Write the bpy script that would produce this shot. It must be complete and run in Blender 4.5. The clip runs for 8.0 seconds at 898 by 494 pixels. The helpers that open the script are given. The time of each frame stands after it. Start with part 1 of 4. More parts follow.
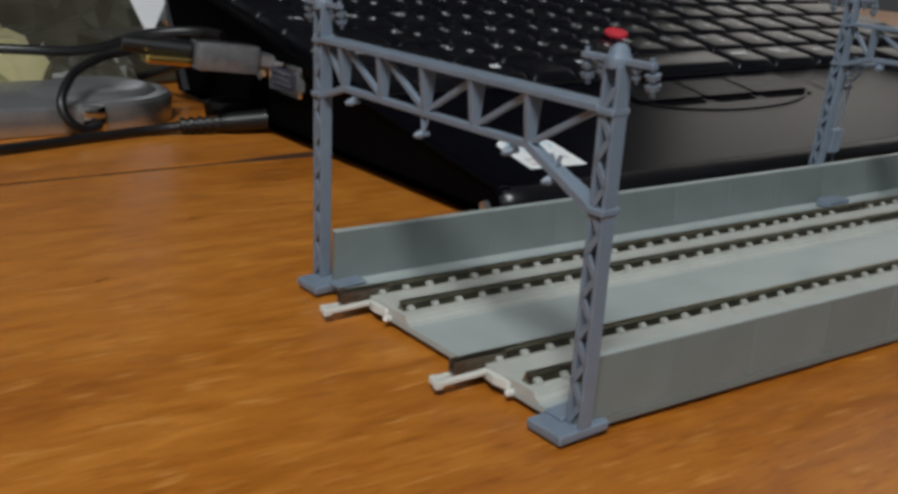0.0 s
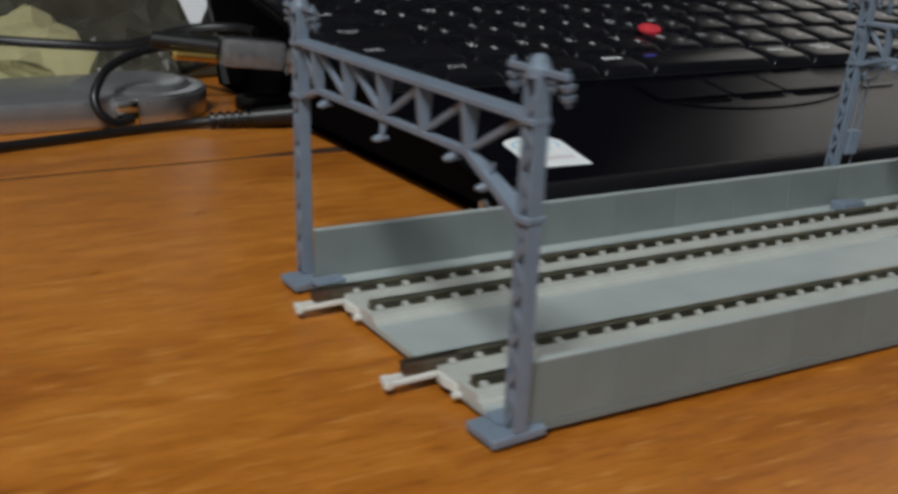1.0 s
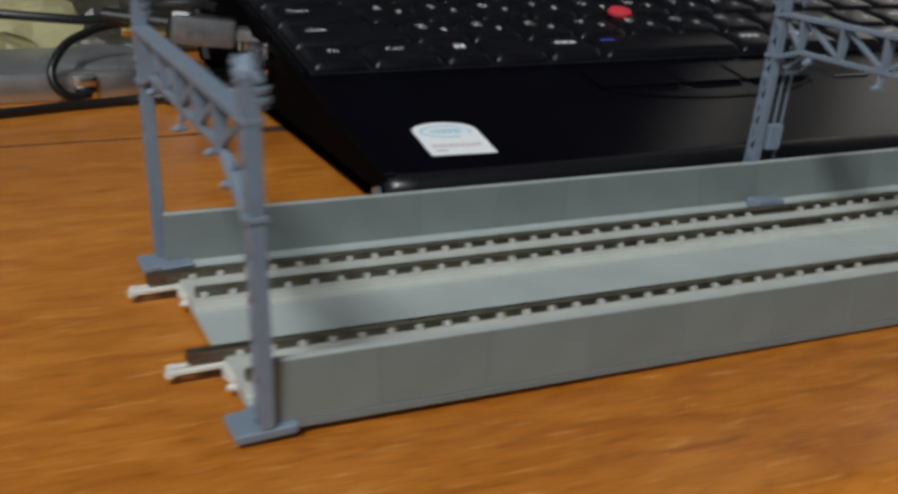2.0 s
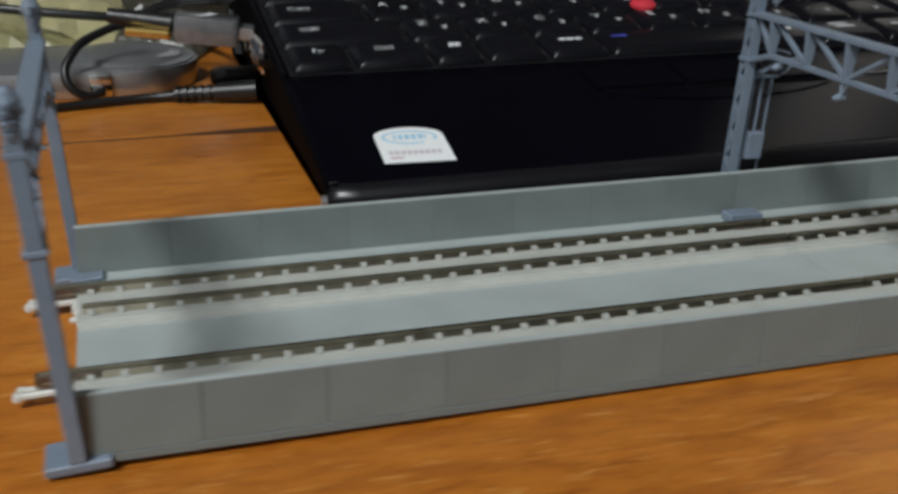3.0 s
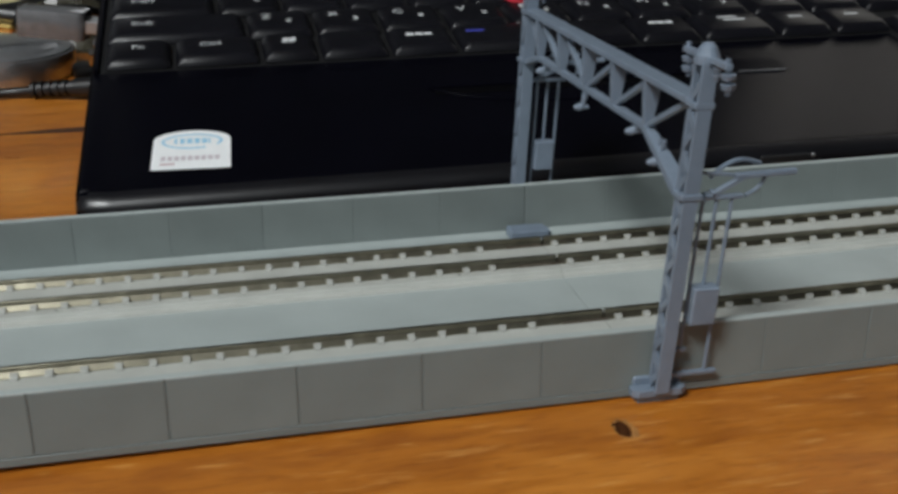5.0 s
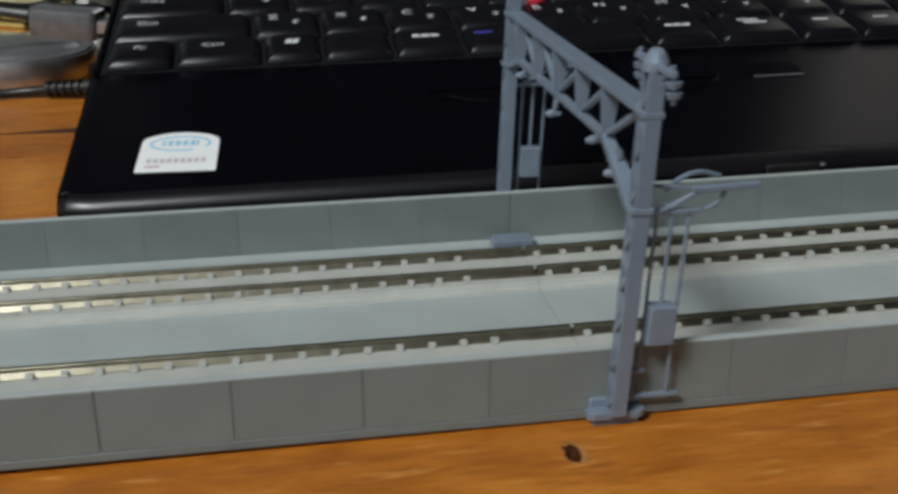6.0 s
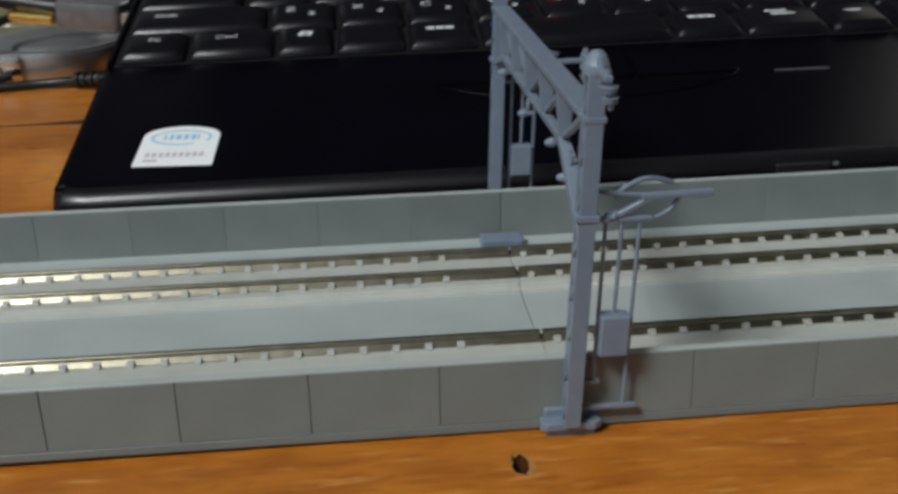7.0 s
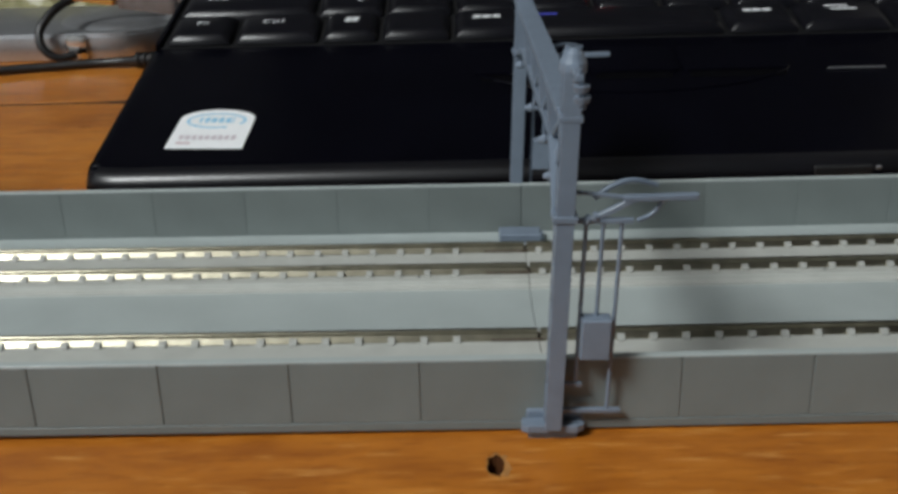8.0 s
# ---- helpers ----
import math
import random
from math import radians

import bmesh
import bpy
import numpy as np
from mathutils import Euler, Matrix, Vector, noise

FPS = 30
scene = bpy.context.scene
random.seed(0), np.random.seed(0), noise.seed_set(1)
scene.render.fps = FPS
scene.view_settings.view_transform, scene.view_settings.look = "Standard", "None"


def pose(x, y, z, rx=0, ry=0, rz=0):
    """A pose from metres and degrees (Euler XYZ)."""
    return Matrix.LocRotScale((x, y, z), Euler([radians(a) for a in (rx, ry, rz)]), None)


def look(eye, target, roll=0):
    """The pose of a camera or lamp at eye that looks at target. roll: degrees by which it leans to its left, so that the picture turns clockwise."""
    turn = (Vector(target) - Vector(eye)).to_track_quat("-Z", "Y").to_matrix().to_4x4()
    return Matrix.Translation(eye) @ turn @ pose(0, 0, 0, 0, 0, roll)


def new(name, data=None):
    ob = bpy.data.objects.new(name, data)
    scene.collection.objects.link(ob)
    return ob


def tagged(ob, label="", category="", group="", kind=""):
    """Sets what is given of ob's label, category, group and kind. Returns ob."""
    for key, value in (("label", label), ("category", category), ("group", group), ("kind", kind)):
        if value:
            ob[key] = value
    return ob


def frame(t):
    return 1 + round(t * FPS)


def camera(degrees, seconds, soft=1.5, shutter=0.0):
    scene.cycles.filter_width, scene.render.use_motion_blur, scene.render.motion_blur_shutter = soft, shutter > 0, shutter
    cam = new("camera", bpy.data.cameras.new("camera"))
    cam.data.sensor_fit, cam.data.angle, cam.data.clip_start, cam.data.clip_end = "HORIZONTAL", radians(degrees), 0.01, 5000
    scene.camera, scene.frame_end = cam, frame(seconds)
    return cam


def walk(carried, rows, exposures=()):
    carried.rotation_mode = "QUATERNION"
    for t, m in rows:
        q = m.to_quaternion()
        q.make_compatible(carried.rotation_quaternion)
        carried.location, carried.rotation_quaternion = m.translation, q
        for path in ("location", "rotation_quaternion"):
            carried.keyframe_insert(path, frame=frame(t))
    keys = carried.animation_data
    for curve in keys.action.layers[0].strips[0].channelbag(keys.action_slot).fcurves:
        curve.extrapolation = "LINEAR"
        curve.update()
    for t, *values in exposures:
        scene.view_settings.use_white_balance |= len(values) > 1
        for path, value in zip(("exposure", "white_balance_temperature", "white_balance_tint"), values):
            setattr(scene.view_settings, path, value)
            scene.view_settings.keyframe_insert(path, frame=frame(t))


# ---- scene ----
EXPOSURES = [(0.0, -0.19), (1.0, -0.16), (2.8, -0.03), (8.0, 0.0)]
# camera and its walk; PATH is in centimetres
cam = camera(44.2, 8.0, soft=3.4, shutter=1.0)
PATH = [
    (0, (-23.377, -10.146, 6.915), (-22.276, -8.583, 6.328), 2.5),
    (0.5, (-22.66, -10.553, 7.184), (-21.626, -8.95, 6.584), 1.8),
    (1, (-21.744, -11.332, 7.266), (-20.78, -9.69, 6.653), 2.0),
    (1.5, (-19.68, -12.413, 7.368), (-18.796, -10.739, 6.722), 2.5),
    (2.8, (-13.876, -13.801, 8.306), (-13.27, -12.031, 7.6), 0.8),
    (3, (-12.933, -13.791, 8.277), (-12.388, -12.004, 7.563), 0.4),
    (3.5, (-10.811, -13.803, 8.412), (-10.321, -12.002, 7.694), 0.3),
    (4, (-9.071, -13.821, 8.769), (-8.591, -12.014, 8.059), 0.9),
    (4.5, (-7.402, -13.735, 8.409), (-6.942, -11.932, 7.677), 0.4),
    (6, (-4.419, -13.206, 8.112), (-4.125, -11.371, 7.374), -0.7),
    (6.5, (-3.459, -13.261, 8.28), (-3.208, -11.421, 7.538), -1.0),
    (7, (-2.649, -13.038, 8.207), (-2.497, -11.194, 7.446), -1.6),
    (7.5, (-1.634, -12.83, 8.286), (-1.584, -10.984, 7.519), -1.3),
    (8, (-1.177, -12.908, 8.246), (-1.197, -11.068, 7.464), -1.5),
]


def cm(v):
    return tuple(0.01 * c for c in v)


walk(cam, [(t, look(cm(eye), cm(target), roll)) for t, eye, target, roll in PATH], EXPOSURES)

# ---- world and lights ----
world = bpy.data.worlds.new("world")
scene.world = world
world.use_nodes = True
world.node_tree.nodes["Background"].inputs[0].default_value = (0.75, 0.85, 1.0, 1)
world.node_tree.nodes["Background"].inputs[1].default_value = 0.02

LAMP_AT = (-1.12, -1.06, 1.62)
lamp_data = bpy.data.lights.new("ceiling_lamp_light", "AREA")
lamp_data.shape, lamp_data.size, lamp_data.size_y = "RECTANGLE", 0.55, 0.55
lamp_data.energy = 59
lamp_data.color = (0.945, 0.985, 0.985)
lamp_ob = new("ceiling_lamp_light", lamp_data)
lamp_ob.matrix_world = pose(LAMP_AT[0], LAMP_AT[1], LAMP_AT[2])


# ---- materials ----
def mat(name, color, rough=0.5, metal=0.0, vary=0.12, scale=400.0, bump=0.05, bump_scale=1500.0,
        color2=None, coat=0.0, trans=0.0, spec=0.5, per_object=0.0, emit=None, strength=0.0):
    m = bpy.data.materials.new(name)
    m.use_nodes = True
    nt = m.node_tree
    n, l = nt.nodes, nt.links
    p = n["Principled BSDF"]
    tc = n.new("ShaderNodeTexCoord")
    tex = n.new("ShaderNodeTexNoise")
    tex.inputs["Scale"].default_value = scale
    tex.inputs["Detail"].default_value = 6
    l.new(tc.outputs["Object"], tex.inputs["Vector"])
    ramp = n.new("ShaderNodeValToRGB")
    c2 = color2 or tuple(c * (1 - vary) for c in color)
    c1 = tuple(min(1, c * (1 + vary * 0.5)) for c in color)
    ramp.color_ramp.elements[0].position, ramp.color_ramp.elements[1].position = 0.3, 0.7
    ramp.color_ramp.elements[0].color = (*c2, 1)
    ramp.color_ramp.elements[1].color = (*c1, 1)
    l.new(tex.outputs["Fac"], ramp.inputs["Fac"])
    out = ramp.outputs["Color"]
    if per_object:
        info = n.new("ShaderNodeObjectInfo")
        hsv = n.new("ShaderNodeHueSaturation")
        mr = n.new("ShaderNodeMapRange")
        mr.inputs["To Min"].default_value, mr.inputs["To Max"].default_value = 1 - per_object, 1 + per_object
        l.new(info.outputs["Random"], mr.inputs["Value"])
        l.new(mr.outputs["Result"], hsv.inputs["Value"])
        l.new(out, hsv.inputs["Color"])
        out = hsv.outputs["Color"]
    l.new(out, p.inputs["Base Color"])
    p.inputs["Metallic"].default_value = metal
    p.inputs["Specular IOR Level"].default_value = spec
    p.inputs["Coat Weight"].default_value = coat
    p.inputs["Transmission Weight"].default_value = trans
    fine = n.new("ShaderNodeTexNoise")
    fine.inputs["Scale"].default_value = bump_scale
    fine.inputs["Detail"].default_value = 4
    l.new(tc.outputs["Object"], fine.inputs["Vector"])
    rr = n.new("ShaderNodeMapRange")
    rr.inputs["To Min"].default_value, rr.inputs["To Max"].default_value = max(0.02, rough - 0.07), min(1, rough + 0.07)
    l.new(fine.outputs["Fac"], rr.inputs["Value"])
    l.new(rr.outputs["Result"], p.inputs["Roughness"])
    if bump:
        b = n.new("ShaderNodeBump")
        b.inputs["Strength"].default_value = bump
        b.inputs["Distance"].default_value = 0.0003
        l.new(fine.outputs["Fac"], b.inputs["Height"])
        l.new(b.outputs["Normal"], p.inputs["Normal"])
    if emit:
        p.inputs["Emission Color"].default_value = (*emit, 1)
        p.inputs["Emission Strength"].default_value = strength
    return m


def wood_material(name, dark, mid, light, shift=0.0):
    m = bpy.data.materials.new(name)
    m.use_nodes = True
    nt = m.node_tree
    n, l = nt.nodes, nt.links
    p = n["Principled BSDF"]
    tc = n.new("ShaderNodeTexCoord")

    def stretched(sx, sy, detail, dist=0.0):
        mp = n.new("ShaderNodeMapping")
        mp.inputs["Scale"].default_value = (sx, sy, sy)
        mp.inputs["Location"].default_value = (shift, shift * 2.3, 0)
        mp.inputs["Rotation"].default_value = (0, 0, 0.04)
        l.new(tc.outputs["Object"], mp.inputs["Vector"])
        t = n.new("ShaderNodeTexNoise")
        t.inputs["Scale"].default_value = 1.0
        t.inputs["Detail"].default_value = detail
        t.inputs["Distortion"].default_value = dist
        l.new(mp.outputs["Vector"], t.inputs["Vector"])
        return t.outputs["Fac"]

    broad, grain, pores = stretched(7, 34, 5, 0.8), stretched(70, 260, 6, 0.7), stretched(190, 1100, 3)
    mix = n.new("ShaderNodeMix")
    mix.inputs["Factor"].default_value = 0.5
    l.new(broad, mix.inputs["A"])
    l.new(grain, mix.inputs["B"])
    ramp = n.new("ShaderNodeValToRGB")
    e = ramp.color_ramp.elements
    e[0].position, e[0].color = 0.34, (*dark, 1)
    e[1].position, e[1].color = 0.66, (*light, 1)
    k = e.new(0.5)
    k.color = (*mid, 1)
    l.new(mix.outputs["Result"], ramp.inputs["Fac"])
    pr = n.new("ShaderNodeValToRGB")
    pr.color_ramp.elements[0].position, pr.color_ramp.elements[0].color = 0.30, (0.74, 0.68, 0.62, 1)
    pr.color_ramp.elements[1].position, pr.color_ramp.elements[1].color = 0.46, (1, 1, 1, 1)
    l.new(pores, pr.inputs["Fac"])
    mul = n.new("ShaderNodeMix")
    mul.data_type, mul.blend_type = "RGBA", "MULTIPLY"
    mul.inputs["Factor"].default_value = 0.8
    l.new(ramp.outputs["Color"], mul.inputs["A"])
    l.new(pr.outputs["Color"], mul.inputs["B"])
    flecks = stretched(120, 760, 4)
    fr = n.new("ShaderNodeValToRGB")
    fr.color_ramp.elements[0].position, fr.color_ramp.elements[0].color = 0.58, (0, 0, 0, 1)
    fr.color_ramp.elements[1].position, fr.color_ramp.elements[1].color = 0.74, (1, 1, 1, 1)
    l.new(flecks, fr.inputs["Fac"])
    light_mix = n.new("ShaderNodeMix")
    light_mix.data_type = "RGBA"
    light_mix.inputs["B"].default_value = (light[0] * 1.1, light[1] * 1.35, light[2] * 2.2, 1)
    half = n.new("ShaderNodeMath")
    half.operation = "MULTIPLY"
    half.inputs[1].default_value = 0.75
    l.new(fr.outputs["Color"], half.inputs[0])
    l.new(half.outputs["Value"], light_mix.inputs["Factor"])
    l.new(mul.outputs["Result"], light_mix.inputs["A"])
    l.new(light_mix.outputs["Result"], p.inputs["Base Color"])
    rr = n.new("ShaderNodeMapRange")
    rr.inputs["To Min"].default_value, rr.inputs["To Max"].default_value = 0.22, 0.42
    p.inputs["Specular IOR Level"].default_value = 0.26
    l.new(grain, rr.inputs["Value"])
    l.new(rr.outputs["Result"], p.inputs["Roughness"])
    b = n.new("ShaderNodeBump")
    b.inputs["Strength"].default_value, b.inputs["Distance"].default_value = 0.12, 0.0004
    l.new(pores, b.inputs["Height"])
    l.new(b.outputs["Normal"], p.inputs["Normal"])
    return m


WOOD = wood_material("oiled_wood", (0.30, 0.088, 0.0105), (0.43, 0.142, 0.0165), (0.56, 0.208, 0.031))
WOOD_RAW = mat("chipped_wood", (0.42, 0.19, 0.05), 0.8, vary=0.3, scale=900)
WOOD_HOLE = mat("dark_hole_wood", (0.06, 0.022, 0.008), 0.9, spec=0.05, vary=0.4, scale=900)
JOINT_DARK = mat("dark_joint_filler", (0.055, 0.018, 0.006), 0.8, vary=0.4, scale=300)
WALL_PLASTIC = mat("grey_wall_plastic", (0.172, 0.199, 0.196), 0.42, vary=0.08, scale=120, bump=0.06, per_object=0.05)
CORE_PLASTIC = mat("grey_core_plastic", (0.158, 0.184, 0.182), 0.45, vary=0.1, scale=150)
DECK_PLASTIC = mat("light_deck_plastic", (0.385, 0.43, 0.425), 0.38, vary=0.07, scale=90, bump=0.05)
SLAB_PLASTIC = mat("pale_slab_plastic", (0.46, 0.47, 0.44), 0.5, vary=0.09, scale=200, bump=0.08)
CLIP_PLASTIC = mat("pale_clip_plastic", (0.38, 0.385, 0.36), 0.5, vary=0.1, scale=600)
PRONG_PLASTIC = mat("pale_prong_plastic", (0.62, 0.62, 0.58), 0.4, vary=0.08, scale=400)
GANTRY_PLASTIC = mat("blue_grey_gantry_plastic", (0.178, 0.222, 0.285), 0.4, vary=0.1, scale=300, bump=0.06)
RAIL_METAL = mat("weathered_rail_metal", (0.27, 0.25, 0.19), 0.33, metal=1.0, vary=0.25, scale=300, bump=0.03)
JOINER_METAL = mat("brown_joiner_metal", (0.20, 0.165, 0.13), 0.45, metal=0.9, vary=0.3, scale=700)
LAPTOP_BLACK = mat("satin_black_case", (0.002, 0.002, 0.0042), 0.25, vary=0.2, scale=60, bump=0.05, bump_scale=5000, spec=0.05)
LAPTOP_SIDE = mat("matt_black_side", (0.0022, 0.0022, 0.003), 0.8, vary=0.3, scale=400, bump=0.1, bump_scale=3000, spec=0.03)
LAPTOP_EDGE = mat("glossy_black_edge", (0.004, 0.004, 0.006), 0.34, vary=0.3, scale=90, bump=0.03, bump_scale=5000, spec=0.6)
LAPTOP_WELL = mat("matt_black_well", (0.006, 0.006, 0.007), 0.6, vary=0.2)
KEY_BLACK = mat("key_black_plastic", (0.0055, 0.0055, 0.008), 0.3, vary=0.15, scale=150, bump=0.05, bump_scale=4000, per_object=0.12, spec=0.3)
LEGEND_WHITE = mat("legend_white_print", (0.72, 0.74, 0.76), 0.6, vary=0.05)
LEGEND_BLUE = mat("legend_blue_print", (0.06, 0.07, 0.45), 0.6, vary=0.05)
RED_RUBBER = mat("red_rubber", (0.62, 0.03, 0.05), 0.75, vary=0.2, scale=2500, bump=0.3, bump_scale=5000)
STICKER_WHITE = mat("white_label_film", (0.92, 0.935, 0.95), 0.25, vary=0.03, bump=0)
STICKER_BLUE = mat("blue_label_print", (0.25, 0.55, 0.74), 0.3, vary=0.03, bump=0)
STICKER_GREY = mat("grey_label_print", (0.55, 0.49, 0.53), 0.3, vary=0.05, bump=0)
STICKER_RED = mat("red_label_print", (0.52, 0.36, 0.39), 0.3, vary=0.05, bump=0)
CABLE_BLACK = mat("black_cable_rubber", (0.007, 0.007, 0.008), 0.38, vary=0.2, scale=300)
SILVER = mat("brushed_silver", (0.50, 0.51, 0.53), 0.3, metal=0.85, vary=0.1, scale=150)
CHROME = mat("chrome", (0.80, 0.79, 0.77), 0.12, metal=1.0, vary=0.05, bump=0.0)
GREY_SHELL = mat("translucent_grey_shell", (0.17, 0.17, 0.18), 0.08, vary=0.2, trans=0.3, coat=1.0, spec=0.8, bump=0)
GOLD = mat("gold_plate", (0.72, 0.50, 0.16), 0.22, metal=1.0, vary=0.15)
OLIVE_FILM = mat("olive_film", (0.27, 0.25, 0.12), 0.28, vary=0.35, scale=60, bump=0.25, bump_scale=120)
KHAKI_FILM = mat("khaki_film", (0.40, 0.365, 0.20), 0.3, vary=0.3, scale=50, bump=0.25, bump_scale=100)
DARK_FILM = mat("dark_bag_film", (0.055, 0.05, 0.035), 0.35, vary=0.4, scale=40, bump=0.3, bump_scale=90)
WHITE_PAPER = mat("white_plastic_sheet", (0.72, 0.72, 0.74), 0.45, vary=0.06, scale=80)
DSUB_BLUE = mat("dark_socket_plastic", (0.03, 0.035, 0.06), 0.45, vary=0.1)
ROOM_PAINT = mat("cream_wall_paint", (0.25, 0.255, 0.26), 0.8, vary=0.06, scale=8, bump=0.05, bump_scale=200)
CEILING_PAINT = mat("white_ceiling_paint", (0.45, 0.46, 0.47), 0.85, vary=0.04, scale=6, bump=0.05, bump_scale=150)
FLOOR_CARPET = mat("grey_floor", (0.10, 0.10, 0.10), 0.9, vary=0.25, scale=60)
DESK_FRAME = mat("dark_desk_steel", (0.05, 0.05, 0.05), 0.5, vary=0.1)
LAMP_FRAME = mat("white_lamp_frame", (0.75, 0.75, 0.73), 0.5, vary=0.04)
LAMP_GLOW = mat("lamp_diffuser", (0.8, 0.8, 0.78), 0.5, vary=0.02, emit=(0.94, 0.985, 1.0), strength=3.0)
# glow of the panels behind the added windows
DAYLIGHT = mat("daylight", (0.1, 0.1, 0.1), 0.9, vary=0.02, bump=0, emit=(1.0, 0.95, 0.88), strength=0.95)
SCREEN_GLOW = mat("dim_screen", (0.02, 0.02, 0.02), 0.2, vary=0.02, bump=0, emit=(0.75, 0.85, 1.0), strength=0.006)


# ---- mesh helpers; lengths in millimetres ----
MM = 0.001


def at(x, y, z, rx=0, ry=0, rz=0):
    return pose(x * MM, y * MM, z * MM, rx, ry, rz)


def box(bm, x0, x1, y0, y1, z0, z1, bevel=0.0, seg=1, m=None):
    vs = bmesh.ops.create_cube(bm, size=1.0)["verts"]
    for v in vs:
        v.co = Vector((x0 + (v.co.x + 0.5) * (x1 - x0), y0 + (v.co.y + 0.5) * (y1 - y0), z0 + (v.co.z + 0.5) * (z1 - z0)))
    if m:
        bmesh.ops.transform(bm, matrix=m, verts=vs)
    if bevel:
        es = list({e for v in vs for e in v.link_edges})
        bmesh.ops.bevel(bm, geom=es, offset=bevel, segments=seg, affect="EDGES", profile=0.6)
    return bm


def rod(bm, a, b, r, r2=None, n=10, caps=True):
    a, b = Vector(a), Vector(b)
    d = b - a
    q = d.to_track_quat("Z", "Y").to_matrix().to_4x4()
    bmesh.ops.create_cone(bm, cap_ends=caps, segments=n, radius1=r, radius2=r if r2 is None else r2, depth=d.length,
                          matrix=Matrix.Translation((a + b) / 2) @ q)
    return bm


def bar(bm, a, b, w, h, side=(1, 0, 0), bevel=0.0, w2=None):
    """A rectangular bar from a to b, w wide along side and h across; w2: its width at b."""
    a, b, side = Vector(a), Vector(b), Vector(side).normalized()
    d = (b - a).normalized()
    up = d.cross(side).normalized()
    w2 = w if w2 is None else w2
    vs = [bm.verts.new(p + side * sx * ww / 2 + up * sy * h / 2) for p, ww in ((a, w), (b, w2)) for sx, sy in ((-1, -1), (1, -1), (1, 1), (-1, 1))]
    fs = [bm.faces.new([vs[i] for i in f]) for f in ((3, 2, 1, 0), (4, 5, 6, 7), (0, 1, 5, 4), (1, 2, 6, 5), (2, 3, 7, 6), (3, 0, 4, 7))]
    bmesh.ops.recalc_face_normals(bm, faces=fs)
    if bevel:
        bmesh.ops.bevel(bm, geom=list({e for f in fs for e in f.edges}), offset=bevel, segments=1, affect="EDGES")
    return bm


def prism(bm, outline, z0, z1, axis="z", bevel=0.0, seg=2):
    """Extrudes a closed outline of 2D points. axis z: outline in xy; axis x: outline in yz; axis y: outline in xz."""
    def put(p, h):
        return {"z": (p[0], p[1], h), "x": (h, p[0], p[1]), "y": (p[0], h, p[1])}[axis]
    lo = [bm.verts.new(put(p, z0)) for p in outline]
    hi = [bm.verts.new(put(p, z1)) for p in outline]
    fs = [bm.faces.new(lo[::-1]), bm.faces.new(hi)]
    k = len(outline)
    fs += [bm.faces.new((lo[i], lo[(i + 1) % k], hi[(i + 1) % k], hi[i])) for i in range(k)]
    bmesh.ops.recalc_face_normals(bm, faces=fs)
    if bevel:
        es = list(fs[0].edges) + list(fs[1].edges)
        bmesh.ops.bevel(bm, geom=es, offset=bevel, segments=seg, affect="EDGES", profile=0.6)
    return bm


def rounded(x0, x1, y0, y1, r, n=5):
    pts = []
    for cx, cy, a0 in ((x1 - r, y0 + r, -90), (x1 - r, y1 - r, 0), (x0 + r, y1 - r, 90), (x0 + r, y0 + r, 180)):
        pts += [(cx + r * math.cos(radians(a0 + 90 * i / n)), cy + r * math.sin(radians(a0 + 90 * i / n))) for i in range(n + 1)]
    return pts


def lathe(bm, profile, n=32, m=None):
    """Turns (radius, height) points round z."""
    rings = []
    for r, z in profile:
        if r < 1e-6:
            rings.append([bm.verts.new((0, 0, z))])
        else:
            rings.append([bm.verts.new((r * math.cos(2 * math.pi * i / n), r * math.sin(2 * math.pi * i / n), z)) for i in range(n)])
    for a, b in zip(rings, rings[1:]):
        for i in range(n):
            j = (i + 1) % n
            f = [a[0], b[j], b[i]] if len(a) == 1 else [a[i], a[j], b[0]] if len(b) == 1 else [a[i], a[j], b[j], b[i]]
            bm.faces.new(f)
    vs = [v for r in rings for v in r]
    bmesh.ops.recalc_face_normals(bm, faces=list({f for v in vs for f in v.link_faces}))
    if m:
        bmesh.ops.transform(bm, matrix=m, verts=vs)
    return bm


def mesh_of(name, bm, material, smooth=False):
    bmesh.ops.scale(bm, vec=(MM, MM, MM), verts=bm.verts)
    me = bpy.data.meshes.new(name)
    bm.to_mesh(me)
    bm.free()
    me.materials.append(material)
    if smooth:
        me.shade_smooth()
        me.set_sharp_from_angle(angle=radians(40))
    return me


def thing(name, m, label, category, group="", kind=""):
    ob = new(name)
    ob.empty_display_size = 0.01
    ob.matrix_basis = m
    return tagged(ob, label, category, group, kind)


def part(name, bm, material, parent, label="", m=None, smooth=False, kind=""):
    ob = new(name, mesh_of(name, bm, material, smooth))
    ob.parent = parent
    if m:
        ob.matrix_basis = m
    return tagged(ob, label, "", "", kind)


def piece(name, me, parent, m):
    ob = new(name, me)
    ob.parent = parent
    ob.matrix_basis = m
    return ob


def single(name, bm, material, m, label, category, smooth=False, kind="", group=""):
    ob = new(name, mesh_of(name, bm, material, smooth))
    ob.matrix_basis = m
    return tagged(ob, label, category, group, kind)


